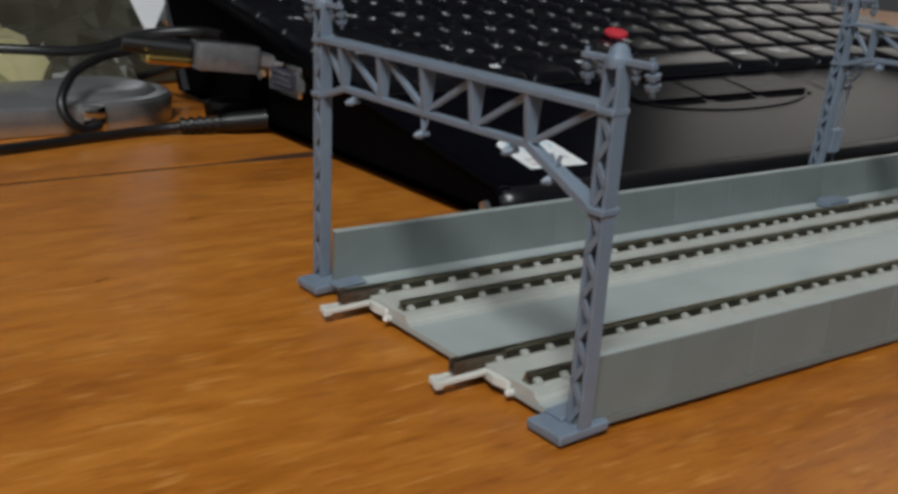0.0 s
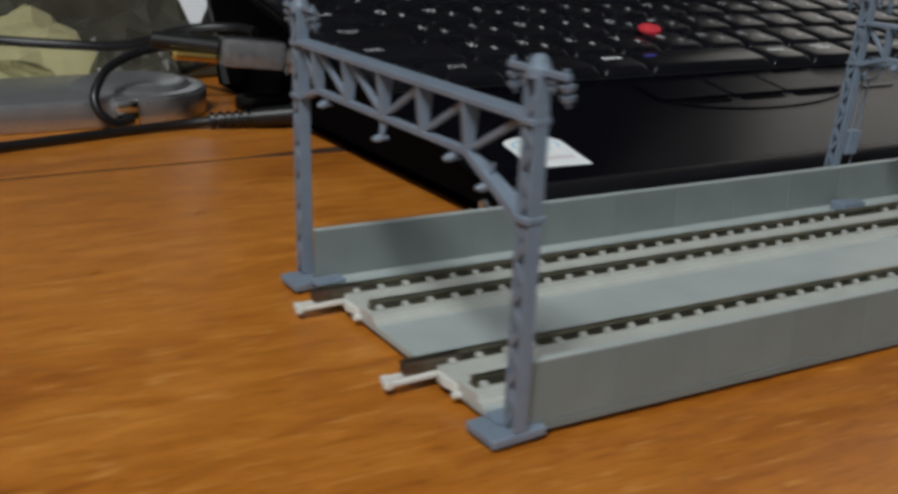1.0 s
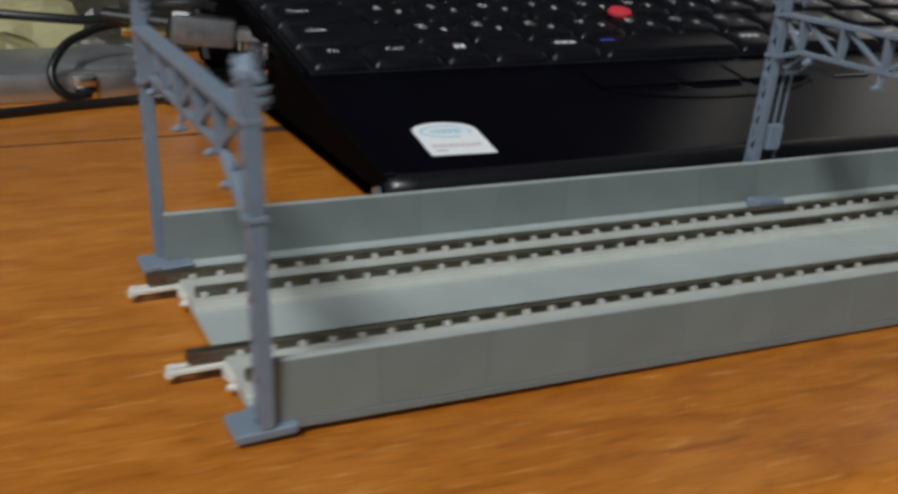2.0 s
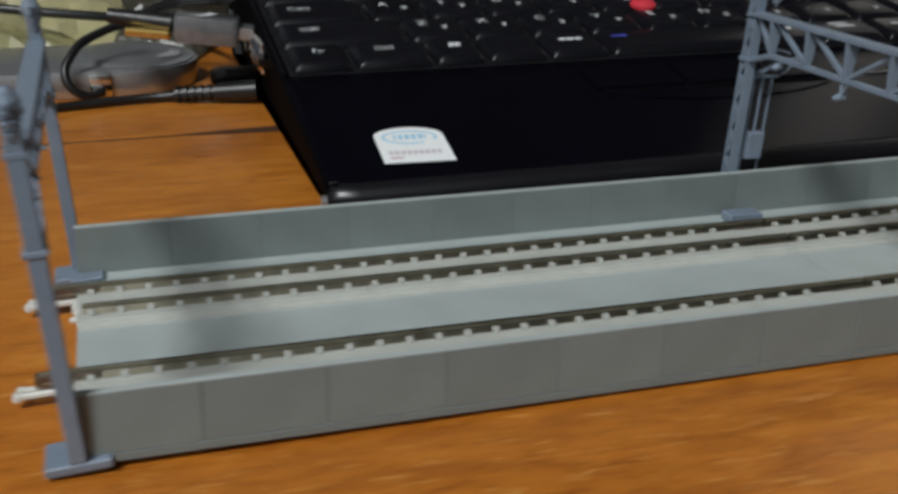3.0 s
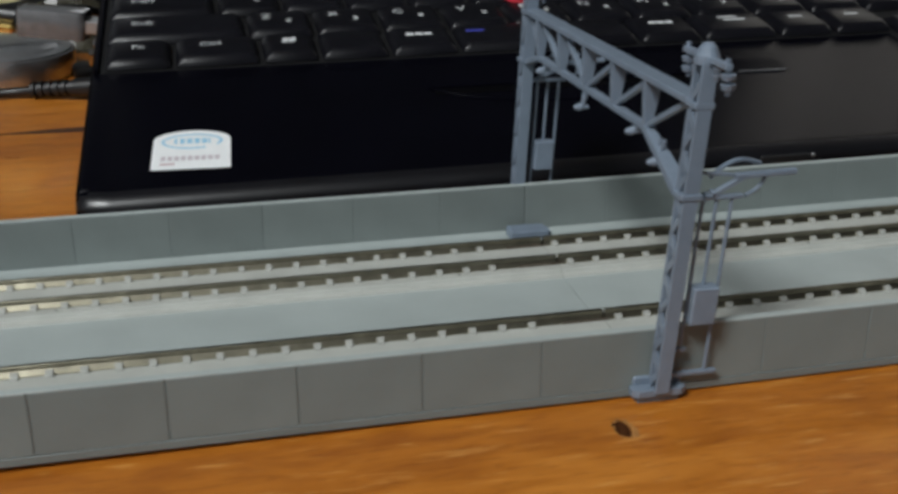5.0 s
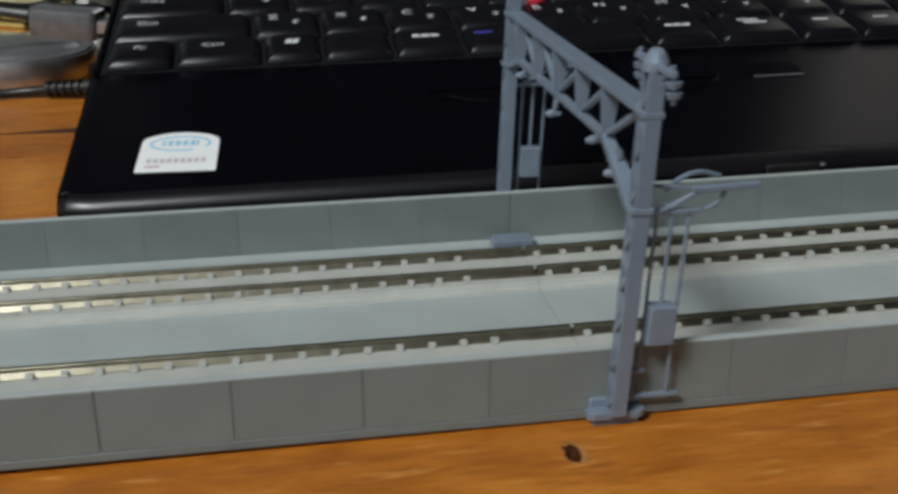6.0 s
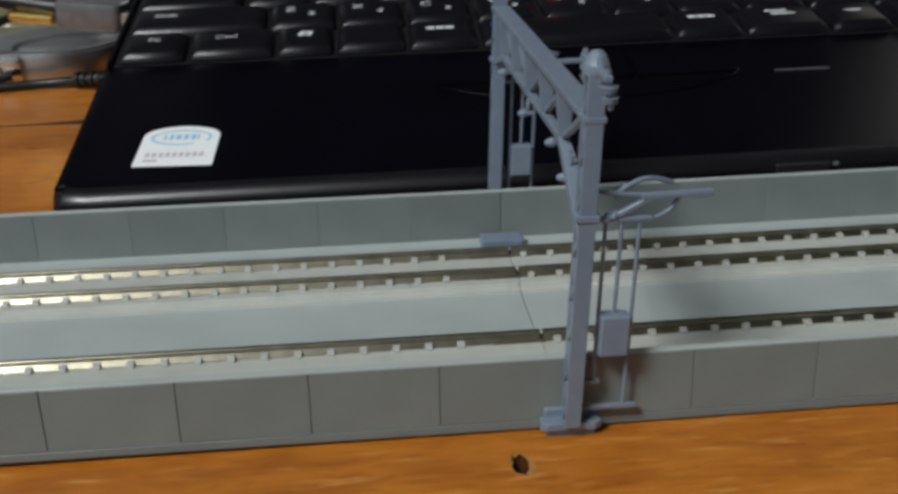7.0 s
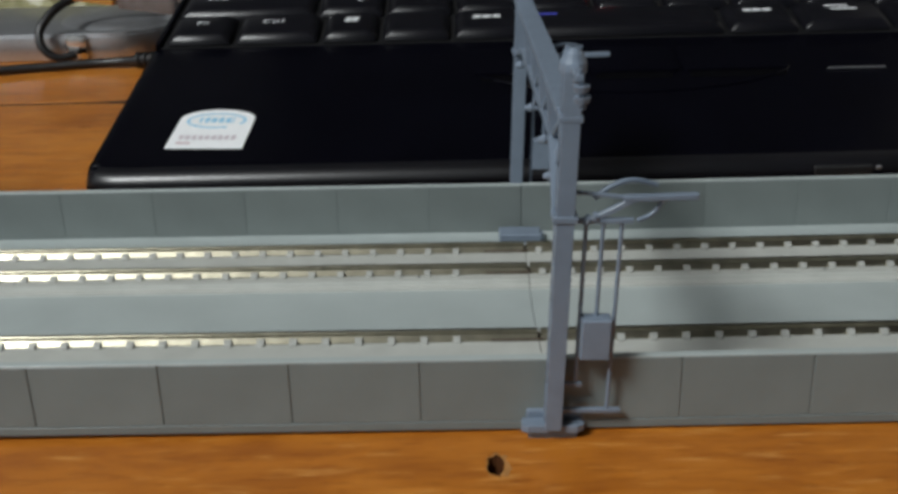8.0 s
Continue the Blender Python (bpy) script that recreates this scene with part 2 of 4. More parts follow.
def tube(name, points, r, material, parent=None, m=None, n=4):
    cu = bpy.data.curves.new(name, "CURVE")
    cu.dimensions, cu.bevel_depth, cu.bevel_resolution, cu.resolution_u = "3D", r * MM, n, 10
    cu.use_fill_caps = True
    sp = cu.splines.new("BEZIER")
    sp.bezier_points.add(len(points) - 1)
    for bp, p in zip(sp.bezier_points, points):
        bp.co = Vector(p) * MM
        bp.handle_left_type = bp.handle_right_type = "AUTO"
    tmp = bpy.data.objects.new(name, cu)
    me = bpy.data.meshes.new_from_object(tmp)
    bpy.data.objects.remove(tmp)
    me.materials.clear()
    me.materials.append(material)
    me.shade_smooth()
    ob = new(name, me)
    if parent:
        ob.parent = parent
    if m:
        ob.matrix_basis = m
    return ob


# ---- the room ----
def window(name, m, ww, wh, t):
    """An added, unseen framed window in a wall that is t thick; local x points out of the room."""
    win = thing(name, m, "unseen white-framed window added as the bright source mirrored in the keys", "window", kind="structure")
    for nm, b in (("window_frame", (20, 60, 0, 40, 0, wh)), ("window_frame", (20, 60, ww - 40, ww, 0, wh)), ("window_frame", (20, 60, 40, ww - 40, wh - 40, wh)),
                  ("window_frame", (20, 60, 40, ww - 40, 0, 40)), ("mullion", (20, 60, ww / 2 - 20, ww / 2 + 20, 40, wh - 40)), ("window_sill", (-60, 18, -30, ww + 30, -25, -2))):
        part(nm, box(bmesh.new(), *b, 3), LAMP_FRAME, win)
    single("backdrop", box(bmesh.new(), t + 20, t + 30, -30, ww + 30, -30, wh + 30), DAYLIGHT, m, "glowing panel added behind the unseen window", "backdrop", kind="structure")


def room():
    x0, x1, y0, y1, z0, z1 = -2200, 1700, -2000, 1650, -720, 1700
    t = 80
    for name, b in (("wall_south", (x0 - t, x1 + t, y0 - t, y0, z0, z1)),
                    ("wall_west", (x0 - t, x0, y0, y1, z0, z1))):
        single(name, box(bmesh.new(), *b), ROOM_PAINT, at(0, 0, 0), "plain grey painted room wall", "wall", kind="structure")
    wy0, wy1, wz0, wz1 = 330, 1600, 250, 1200
    bm = bmesh.new()
    for a, b, c, d in ((y0, wy0, z0, z1), (wy1, y1, z0, z1), (wy0, wy1, z0, wz0), (wy0, wy1, wz1, z1)):
        box(bm, x1, x1 + t, a, b, c, d)
    nx0, nx1, nz0, nz1 = 1080, 1640, 700, 1350
    bn = bmesh.new()
    for a, b, c, d in ((x0 - t, nx0, z0, z1), (nx1, x1 + t, z0, z1), (nx0, nx1, z0, nz0), (nx0, nx1, nz1, z1)):
        box(bn, a, b, y1, y1 + t, c, d)
    single("wall_north", bn, ROOM_PAINT, at(0, 0, 0), "plain grey painted room wall with a second added window", "wall", kind="structure")
    single("wall_east", bm, ROOM_PAINT, at(0, 0, 0), "plain grey painted room wall with an added window", "wall", kind="structure")
    ww, wh = wy1 - wy0, wz1 - wz0
    # both windows are unseen, added to give the glare on keys and palm rest
    window("unseen_window_1", at(x1, wy0, wz0), ww, wh, t)
    window("unseen_window_2", at(nx0, y1, nz0, 0, 0, 90) @ at(0, -(nx1 - nx0), 0), nx1 - nx0, nz1 - nz0, t)
    single("floor", box(bmesh.new(), x0 - t, x1 + t, y0 - t, y1 + t, z0 - t, z0), FLOOR_CARPET, at(0, 0, 0), "dark grey room floor under the desk", "floor", kind="structure")
    single("ceiling", box(bmesh.new(), x0 - t, x1 + t, y0 - t, y1 + t, z1, z1 + t), CEILING_PAINT, at(0, 0, 0), "plain white room ceiling", "ceiling", kind="structure")
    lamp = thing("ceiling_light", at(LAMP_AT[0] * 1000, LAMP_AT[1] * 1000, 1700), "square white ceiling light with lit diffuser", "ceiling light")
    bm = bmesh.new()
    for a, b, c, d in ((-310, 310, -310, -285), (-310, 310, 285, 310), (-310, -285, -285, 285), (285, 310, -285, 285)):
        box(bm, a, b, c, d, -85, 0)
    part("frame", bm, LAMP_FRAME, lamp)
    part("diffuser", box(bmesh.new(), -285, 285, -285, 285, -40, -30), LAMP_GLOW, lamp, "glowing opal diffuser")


# ---- the desk ----
HOLE = (-7.8, -7.9)


def desk():
    d = thing("desk", at(0, 0, -720), "orange-brown wooden desk with a board joint and a chipped hole", "desk")
    top, low = 720.0, 695.0
    X0, X1, Y0, YJ, Y1 = -620.0, 620.0, -35.0, 174.8, 520.0
    # front board, with a small hole worn through its surface
    bm = bmesh.new()
    hx, hy, n, s = HOLE[0], HOLE[1], 24, 10.0
    rng = random.Random(5)
    inner, mid, outer = [], [], []
    for i in range(n):
        a = 2 * math.pi * (i + 0.5) / n
        rr = 1 + 0.16 * rng.uniform(-1, 1)
        inner.append(bm.verts.new((hx + 1.2 * rr * math.cos(a), hy + 2.4 * rr * math.sin(a), top - 6)))
        mid.append(bm.verts.new((hx + 1.25 * rr * math.cos(a), hy + 2.5 * rr * math.sin(a), top)))
        k = max(abs(math.cos(a)), abs(math.sin(a)))
        outer.append(bm.verts.new((hx + s * math.cos(a) / k, hy + s * math.sin(a) / k, top)))
    for i in range(n):
        j = (i + 1) % n
        bm.faces.new((mid[i], mid[j], inner[j], inner[i]))
        bm.faces.new((outer[i], outer[j], mid[j], mid[i]))
    bm.faces.new(inner)
    # corners of the square round the hole, then the rest of the surface
    def quad(a, b, c, e):
        bm.faces.new([bm.verts.new((*p, top)) for p in ((a, c), (b, c), (b, e), (a, e))])
    quad(X0, hx - s, Y0, YJ - 1.1); quad(hx + s, X1, Y0, YJ - 1.1)
    quad(hx - s, hx + s, Y0, hy - s); quad(hx - s, hx + s, hy + s, YJ - 1.1)
    for q in range(4):
        cs = [v for v in outer if ((v.co.x > hx) == (q in (0, 3))) and ((v.co.y > hy) == (q in (0, 1)))]
        cx, cy = hx + (s if q in (0, 3) else -s), hy + (s if q in (0, 1) else -s)
        onx = [v for v in cs if abs(abs(v.co.x - hx) - s) < 1e-4]
        ony = [v for v in cs if abs(abs(v.co.y - hy) - s) < 1e-4]
        a = max(onx, key=lambda v: abs(v.co.y - hy))
        b = max(ony, key=lambda v: abs(v.co.x - hx))
        if a != b:
            bm.faces.new((a, bm.verts.new((cx, cy, top)), b))
    # underside and edges
    vs = [bm.verts.new(p) for p in ((X0, Y0, low), (X1, Y0, low), (X1, YJ - 1.1, low), (X0, YJ - 1.1, low),
                                    (X0, Y0, top), (X1, Y0, top), (X1, YJ - 1.1, top), (X0, YJ - 1.1, top))]
    for f in ((3, 2, 1, 0), (1, 2, 6, 5), (2, 3, 7, 6), (3, 0, 4, 7)):
        bm.faces.new([vs[i] for i in f])
    nose = [(Y0 - 11.0 * math.sin(radians(a)), top - 11.0 * (1 - math.cos(radians(a)))) for a in range(0, 91, 10)] + [(Y0 - 11.0, low), (Y0, low)]
    for (ya, za), (yb, zb) in zip(nose, nose[1:]):
        bm.faces.new([bm.verts.new(p) for p in ((X0, ya, za), (X0, yb, zb), (X1, yb, zb), (X1, ya, za))])
    for x in (X0, X1):
        bm.faces.new([bm.verts.new((x, yy, zz)) for yy, zz in nose])
    bmesh.ops.remove_doubles(bm, verts=bm.verts, dist=0.001)
    for f in bm.faces:
        if abs(f.normal.z) > 0.9 and f.calc_center_median().z > top - 1 and f.normal.z < 0:
            f.normal_flip()
    part("front_board", bm, WOOD, d)
    part("rear_board", box(bmesh.new(), X0, X1, YJ + 1.1, Y1, low, top, 0.4), WOOD, d, m=at(0, 0, 0))
    part("joint_strip", box(bmesh.new(), X0, X1, YJ - 1.098, YJ + 1.098, low, top - 0.08), JOINT_DARK, d, "dark recessed board joint")
    # dark wedge laid on the boards as the joint's shade beside the notebook
    bm = bmesh.new()
    prism(bm, [(-122, YJ - 0.4), (-102, YJ - 2.2), (-84, YJ - 3.4), (-84, YJ + 3.2), (-102, YJ + 2.2)], top + 0.02, top + 0.1)
    part("joint_shade", bm, JOINT_DARK, d, "dark wedge along the board joint, laid on as shade")
    # pale chipped rim, and the hole's bottom with its shade put into a dark colour
    bm = bmesh.new()
    rng = random.Random(9)
    ri, ro = [], []
    for i in range(22):
        a = 2 * math.pi * i / 22
        k = 1 + 0.25 * rng.uniform(-1, 1)
        ri.append(bm.verts.new((hx + 1.2 * math.cos(a), hy + 2.4 * math.sin(a), top + 0.04)))
        ro.append(bm.verts.new((hx + 0.35 + 1.6 * k * math.cos(a), hy - 0.1 + 2.7 * k * math.sin(a), top + 0.02)))
    for i in range(22):
        j = (i + 1) % 22
        bm.faces.new((ri[i], ri[j], ro[j], ro[i]))
    part("chipped_rim", bm, WOOD_RAW, d, "pale splintered rim of the hole")
    part("hole_bottom", lathe(bmesh.new(), [(0, -4.5), (1.1, -0.25), (1.35, -0.25), (1.35, -5.0), (0, -5.0)], 16, Matrix.Translation((hx, hy, top)) @ Matrix.Diagonal((1, 2.05, 1, 1))), WOOD_HOLE, d)
    for x in (-580, 580):
        for y in (-10, 490):
            part("leg", box(bmesh.new(), x - 22, x + 22, y - 22, y + 22, 0, low, 2), DESK_FRAME, d)


# ---- the model viaduct with its two tracks ----
WALL_H, WALL_IN = 11.25, 68.0
PANEL, SECTION = 17.5, 140.0
TRACKS = (17.0, 51.2)
GAUGE_HALF = 4.7
DECK_TOP, SLAB_TOP = 1.5, 2.9


def rail_profile(y):
    """A flat-bottomed rail: foot, web, head."""
    z = SLAB_TOP
    return [(y - 0.95, z), (y + 0.95, z), (y + 0.95, z + 0.15), (y + 0.3, z + 0.95), (y + 0.42, z + 1.1), (y + 0.42, z + 1.55),
            (y + 0.32, z + 1.66), (y - 0.32, z + 1.66), (y - 0.42, z + 1.55), (y - 0.42, z + 1.1), (y - 0.3, z + 0.95), (y - 0.95, z + 0.15)]


panel_mesh = None
clip_mesh = None


def viaduct_section(x0, open_end):
    """A straight double-track section that starts at x0."""
    lift = 0.85 if open_end else 0.0
    s = thing("viaduct_track_section", at(x0, 0, lift, 0, math.degrees(math.asin(lift / SECTION)), 0), "light grey plastic model viaduct with double slab track and parapets", "model track", "viaduct sections")
    n = int(SECTION / PANEL)
    g = 0.07
    bm = bmesh.new()
    prism(bm, [(0.1, 0.5), (68.9, 0.5), (68.9, 1.7), (67.8, 1.7), (66.6, DECK_TOP), (1.4, DECK_TOP), (0.2, 1.7), (0.1, 1.7)], g, SECTION - g, "x")
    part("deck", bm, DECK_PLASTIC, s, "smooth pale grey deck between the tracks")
    for fx in (12, SECTION / 2, SECTION - 12):
        for fy in (6, 62):
            part("pad", box(bmesh.new(), fx - 3, fx + 3, fy - 2, fy + 2, -lift * (1 - fx / SECTION), 0.6), CORE_PLASTIC, s)
    # parapets: a core each, with separate panels on the faces
    for nm, a, b in (("near_parapet", 0.16, 1.2), ("far_parapet", 67.8, 68.84)):
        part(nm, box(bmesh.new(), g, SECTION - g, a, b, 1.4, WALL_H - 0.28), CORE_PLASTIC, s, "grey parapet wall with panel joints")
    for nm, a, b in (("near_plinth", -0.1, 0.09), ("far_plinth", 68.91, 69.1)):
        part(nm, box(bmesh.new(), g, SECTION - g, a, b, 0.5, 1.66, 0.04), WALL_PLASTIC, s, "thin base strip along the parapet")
    # copings use the paler deck plastic: light on the wall top put into colour
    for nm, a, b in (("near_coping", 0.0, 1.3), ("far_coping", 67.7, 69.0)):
        part(nm, box(bmesh.new(), g, SECTION - g, a, b, WALL_H - 0.28, WALL_H, 0.08), DECK_PLASTIC, s, "parapet top edge, its lit tone put into a paler plastic")
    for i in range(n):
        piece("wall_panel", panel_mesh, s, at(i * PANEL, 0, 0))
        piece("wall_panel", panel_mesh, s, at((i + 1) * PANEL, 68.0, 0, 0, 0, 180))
    for c in TRACKS:
        bm = bmesh.new()
        prism(bm, [(c - 9.0, DECK_TOP), (c + 9.0, DECK_TOP), (c + 8.9, 1.9), (c + 8.0, 2.1), (c + 7.7, SLAB_TOP), (c - 7.7, SLAB_TOP), (c - 8.0, 2.1), (c - 8.9, 1.9)], g, SECTION - g, "x")
        part("track_slab", bm, SLAB_PLASTIC, s, "pale moulded slab under the rails")
        for side in (-1, 1):
            y = c + side * GAUGE_HALF
            a = -4.6 if (side > 0 and open_end) else 1.0 if open_end else 0.25
            part("rail", prism(bmesh.new(), rail_profile(y), a, SECTION - 0.25, "x"), RAIL_METAL, s, "dull weathered metal rail")
            for k in range(int(SECTION / 5.0)):
                x = 2.4 + 5.0 * k
                if 0.6 < x < SECTION - 8.0:
                    piece("rail_clip", clip_mesh, s, at(x, y - 1.15, SLAB_TOP))
                    piece("rail_clip", clip_mesh, s, at(x, y + 1.15, SLAB_TOP, 0, 0, 180))
            if not open_end:
                bm = bmesh.new()
                for w in (-1, 1):
                    box(bm, -7.4, 0.6, y + w * 0.98 - 0.1, y + w * 0.98 + 0.1, SLAB_TOP + 0.02, SLAB_TOP + 0.55, 0.04)
                box(bm, -7.4, 0.6, y - 0.9, y + 0.9, SLAB_TOP - 0.1, SLAB_TOP + 0.1)
                part("rail_joiner", bm, JOINER_METAL, s, "dark metal rail joiner")
        for k in range(4):
            part("pin_hole", lathe(bmesh.new(), [(0, 0.03), (0.26, 0.03), (0.3, 0.0)], 10, Matrix.Translation((16.0 + 35.0 * k, c + 7.0 - 13.4 * (k % 2), SLAB_TOP))), LAPTOP_WELL, s, "tiny dark moulding hole")
        # joiner at the end: metal fishplate and a forked plastic tongue
        y = c + GAUGE_HALF
        if open_end:
            bm = bmesh.new()
            for w in (-1, 1):
                box(bm, -5.6, 4.0, y + w * 0.75 - 0.14, y + w * 0.75 + 0.14, SLAB_TOP - 0.3, SLAB_TOP + 1.35, 0.06)
            box(bm, -5.6, 4.0, y - 0.9, y + 0.9, SLAB_TOP - 0.55, SLAB_TOP - 0.25, 0.06)
            part("rail_joiner", bm, JOINER_METAL, s, "brown metal rail joiner")
            for yy, ln in ((y - 0.6, -8.3), (y + 1.2, -7.8)):
                bm = bmesh.new()
                bar(bm, (0.5, yy - 0.3, 1.7), (ln, yy, 1.2), 0.95, 0.95, (0, 1, 0), 0.2)
                box(bm, ln - 0.7, ln + 0.7, yy - 0.65, yy + 0.65, 0.5, 1.8, 0.35, 2)
                part("tongue", bm, PRONG_PLASTIC, s, "pale plastic tongue with knobbed tip")
            bm = bmesh.new()
            prism(bm, [(0.3, c - 2.5), (0.3, c + 3.2), (-0.7, c + 2.6), (-1.0, c + 0.6), (-0.4, c - 2.0)], 1.0, SLAB_TOP - 0.5, "z", 0.15)
            box(bm, -1.3, 0.5, c - 3.4, c - 2.5, 0.5, 1.5, 0.25)
            part("end_lug", bm, PRONG_PLASTIC, s, "pale moulded end lug")
    return s


def viaduct():
    global panel_mesh, clip_mesh
    bm = bmesh.new()
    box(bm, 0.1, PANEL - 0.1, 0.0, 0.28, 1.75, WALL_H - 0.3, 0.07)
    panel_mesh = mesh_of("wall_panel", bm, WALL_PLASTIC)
    bm = bmesh.new()
    prism(bm, [(-0.55, 0.0), (0.6, 0.0), (0.6, 0.82), (0.3, 0.86), (-0.35, 0.5), (-0.55, 0.25)], -0.55, 0.55, "x")
    clip_mesh = mesh_of("rail_clip", bm, CLIP_PLASTIC)
    viaduct_section(-140.0, True)
    viaduct_section(0.0, False)


# ---- catenary gantries ----
def insulator(bm, c, d, k=1.0):
    """Two small discs and a stem along d from c."""
    c, d = Vector(c), Vector(d).normalized()
    rod(bm, c, c + d * 2.2 * k, 0.22 * k, n=8)
    for t in (0.7, 1.5):
        rod(bm, c + d * (t - 0.22) * k, c + d * (t + 0.22) * k, 0.62 * k, 0.5 * k, n=12)


def mast_mesh(bm, y, out):
    """A lattice mast: two solid flanges across, zigzag lacing on both faces. out: -1 near, 1 far."""
    w, z0, z1 = 1.1, 2.0, 51.8
    for sy in (-1, 1):
        box(bm, -w, w, y + sy * 1.15 - 0.3, y + sy * 1.15 + 0.3, z0, z1, 0.08)
    step, k = 3.1, 0
    z = z0 + 0.4
    while z + step < z1 + 0.2:
        a, b = (-1, 1) if k % 2 else (1, -1)
        for x in (-w + 0.18, w - 0.18):
            bar(bm, (x, y + a * 0.95, z), (x, y + b * 0.95, z + step), 0.36, 0.85, (1, 0, 0))
        z += step
        k += 1
    # rounded cap
    lathe(bm, [(0, 54.3), (0.6, 54.2), (1.1, 53.7), (1.4, 53.0), (1.6, 52.6), (1.65, 52.1), (1.6, 51.4), (0, 51.4)], 14, Matrix.Translation((0, y, 0)))


def crossarm(bm, y):
    bar(bm, (0, y - 6.2, 52.2), (0, y + 6.2, 52.2), 0.95, 0.8, (1, 0, 0), 0.1)
    for s in (-1, 1):
        insulator(bm, (0.2, y + s * 5.6, 52.0), (0.12, 0, -1), 1.6)
        rod(bm, (0, y + s * 5.6, 51.8), (0, y + s * 5.6, 53.2), 0.35, n=8)
        insulator(bm, (0.1, y + s * 3.0, 52.0), (0.1, 0, -1), 1.05)


def foot(bm, y, out, full):
    """The clip that grips the parapet: plate outside and a block inside. out: -1 near, 1 far."""
    s = out
    if full:
        prism(bm, [(-4.0, y - s * 1.5), (4.0, y - s * 1.5), (4.3, y + s * 0.2), (3.3, y + s * 0.8), (-3.3, y + s * 0.8), (-4.2, y + s * 0.2)], 1.15, 2.4, "z", 0.2)
        ya, yb = sorted((y - s * 1.4, y + s * 0.1))
        box(bm, -3.1, 3.4, ya, yb, 0.0, 1.2)
    else:
        ya, yb = sorted((y - s * 5.8, y + s * 1.5))
        box(bm, -4.5, 4.4, ya, yb, 0.4, 1.9, 0.25)
        box(bm, -3.9, 3.8, ya + 0.6, yb - 0.6, 0.0, 0.4)


def gantry(x, dy, full, yaw=0.0, lean=0.0, slant=0.0):
    """A gantry across both tracks at x, shifted by dy; full: with the tensioners and brackets."""
    label = "blue-grey plastic lattice gantry spanning the tracks with tensioning weights" if full else "blue-grey plastic lattice catenary gantry at the open viaduct end"
    g = thing("catenary_gantry", at(x, dy, 0.0 if full else 0.5, 0, lean, yaw), label, "model gantry", "catenary gantries")
    yn, yf = -1.6, 71.0
    for y, s in ((yn, -1), (yf, 1)):
        bm = bmesh.new()
        mast_mesh(bm, y, s)
        m = part("mast", bm, GANTRY_PLASTIC, g, smooth=False)
        bm = bmesh.new()
        crossarm(bm, y)
        part("crossarm", bm, GANTRY_PLASTIC, m, "small crossarm with hanging insulators")
        bm = bmesh.new()
        foot(bm, y, s, full)
        part("foot", bm, GANTRY_PLASTIC, m)
        # block that clips over the deck edge inside the parapet
        bm = bmesh.new()
        yi = (1.4, 6.0) if s < 0 else (63.4, 67.9)
        if full:
            box(bm, -3.4, 4.4, yi[0] - 1.5, yi[1] - 1.8, 1.6, 3.6, 0.25)
            box(bm, 4.3, 4.9, yi[0] - 1.0, yi[1] - 2.6, 1.6, 3.2, 0.1)
        else:
            box(bm, -1.5, 4.6, yi[0] - 1.2, yi[1] - 2.0, 1.9, 2.5, 0.2)
        part("inner_clip", bm, GANTRY_PLASTIC, m)
        for z, w in ((46.0, 1.42), (33.2, 1.55), (36.6, 1.5)):
            if (z == 33.2 and s > 0) or (z == 36.6 and s < 0):
                continue
            bm = bmesh.new()
            box(bm, -w, w, y - w - 0.1, y + w + 0.1, z - 0.45, z + 0.45, 0.12)
            part("collar", bm, GANTRY_PLASTIC, m)
    # truss beam
    zt, zb = 46.3, 38.7
    bm = bmesh.new()
    bar(bm, (0, yn + 1.2, zt), (0, yf - 1.2, zt), 3.1, 0.95, (1, 0, 0), 0.12)
    part("top_chord", bm, GANTRY_PLASTIC, g)
    nodes = (13.6, 26.2, 38.6, 51.0, 63.2)
    bm = bmesh.new()
    bar(bm, (0, nodes[0], zb), (0, nodes[-1], zb), 1.3, 1.0, (1, 0, 0), 0.12)
    part("bottom_chord", bm, GANTRY_PLASTIC, g)
    for y in nodes:
        bm = bmesh.new()
        bar(bm, (0, y, zb), (0, y, zt), 1.2, 1.0, (1, 0, 0), 0.08, 2.9)
        part("post", bm, GANTRY_PLASTIC, g)
    tops = (0.6, 13.6, 26.2, 51.0, 63.2, 69.6)
    lows = (13.6, 26.2, 38.6, 38.6, 51.0, 63.2)
    for a, b in zip(tops, lows):
        bm = bmesh.new()
        bar(bm, (0, a, zt - 0.3), (0, b, zb + 0.2), 0.9, 0.85, (1, 0, 0), 0.08)
        part("diagonal", bm, GANTRY_PLASTIC, g)
    bm = bmesh.new()
    bar(bm, (0, nodes[0], zb), (0, yn + 1.4, 33.2), 1.4, 1.3, (1, 0, 0), 0.12, 2.8)
    part("knee_brace", bm, GANTRY_PLASTIC, g)
    bm = bmesh.new()
    bar(bm, (0, nodes[-1], zb), (0, yf - 1.4, 36.6), 1.3, 1.1, (1, 0, 0), 0.12, 1.9)
    part("knee_brace", bm, GANTRY_PLASTIC, g)
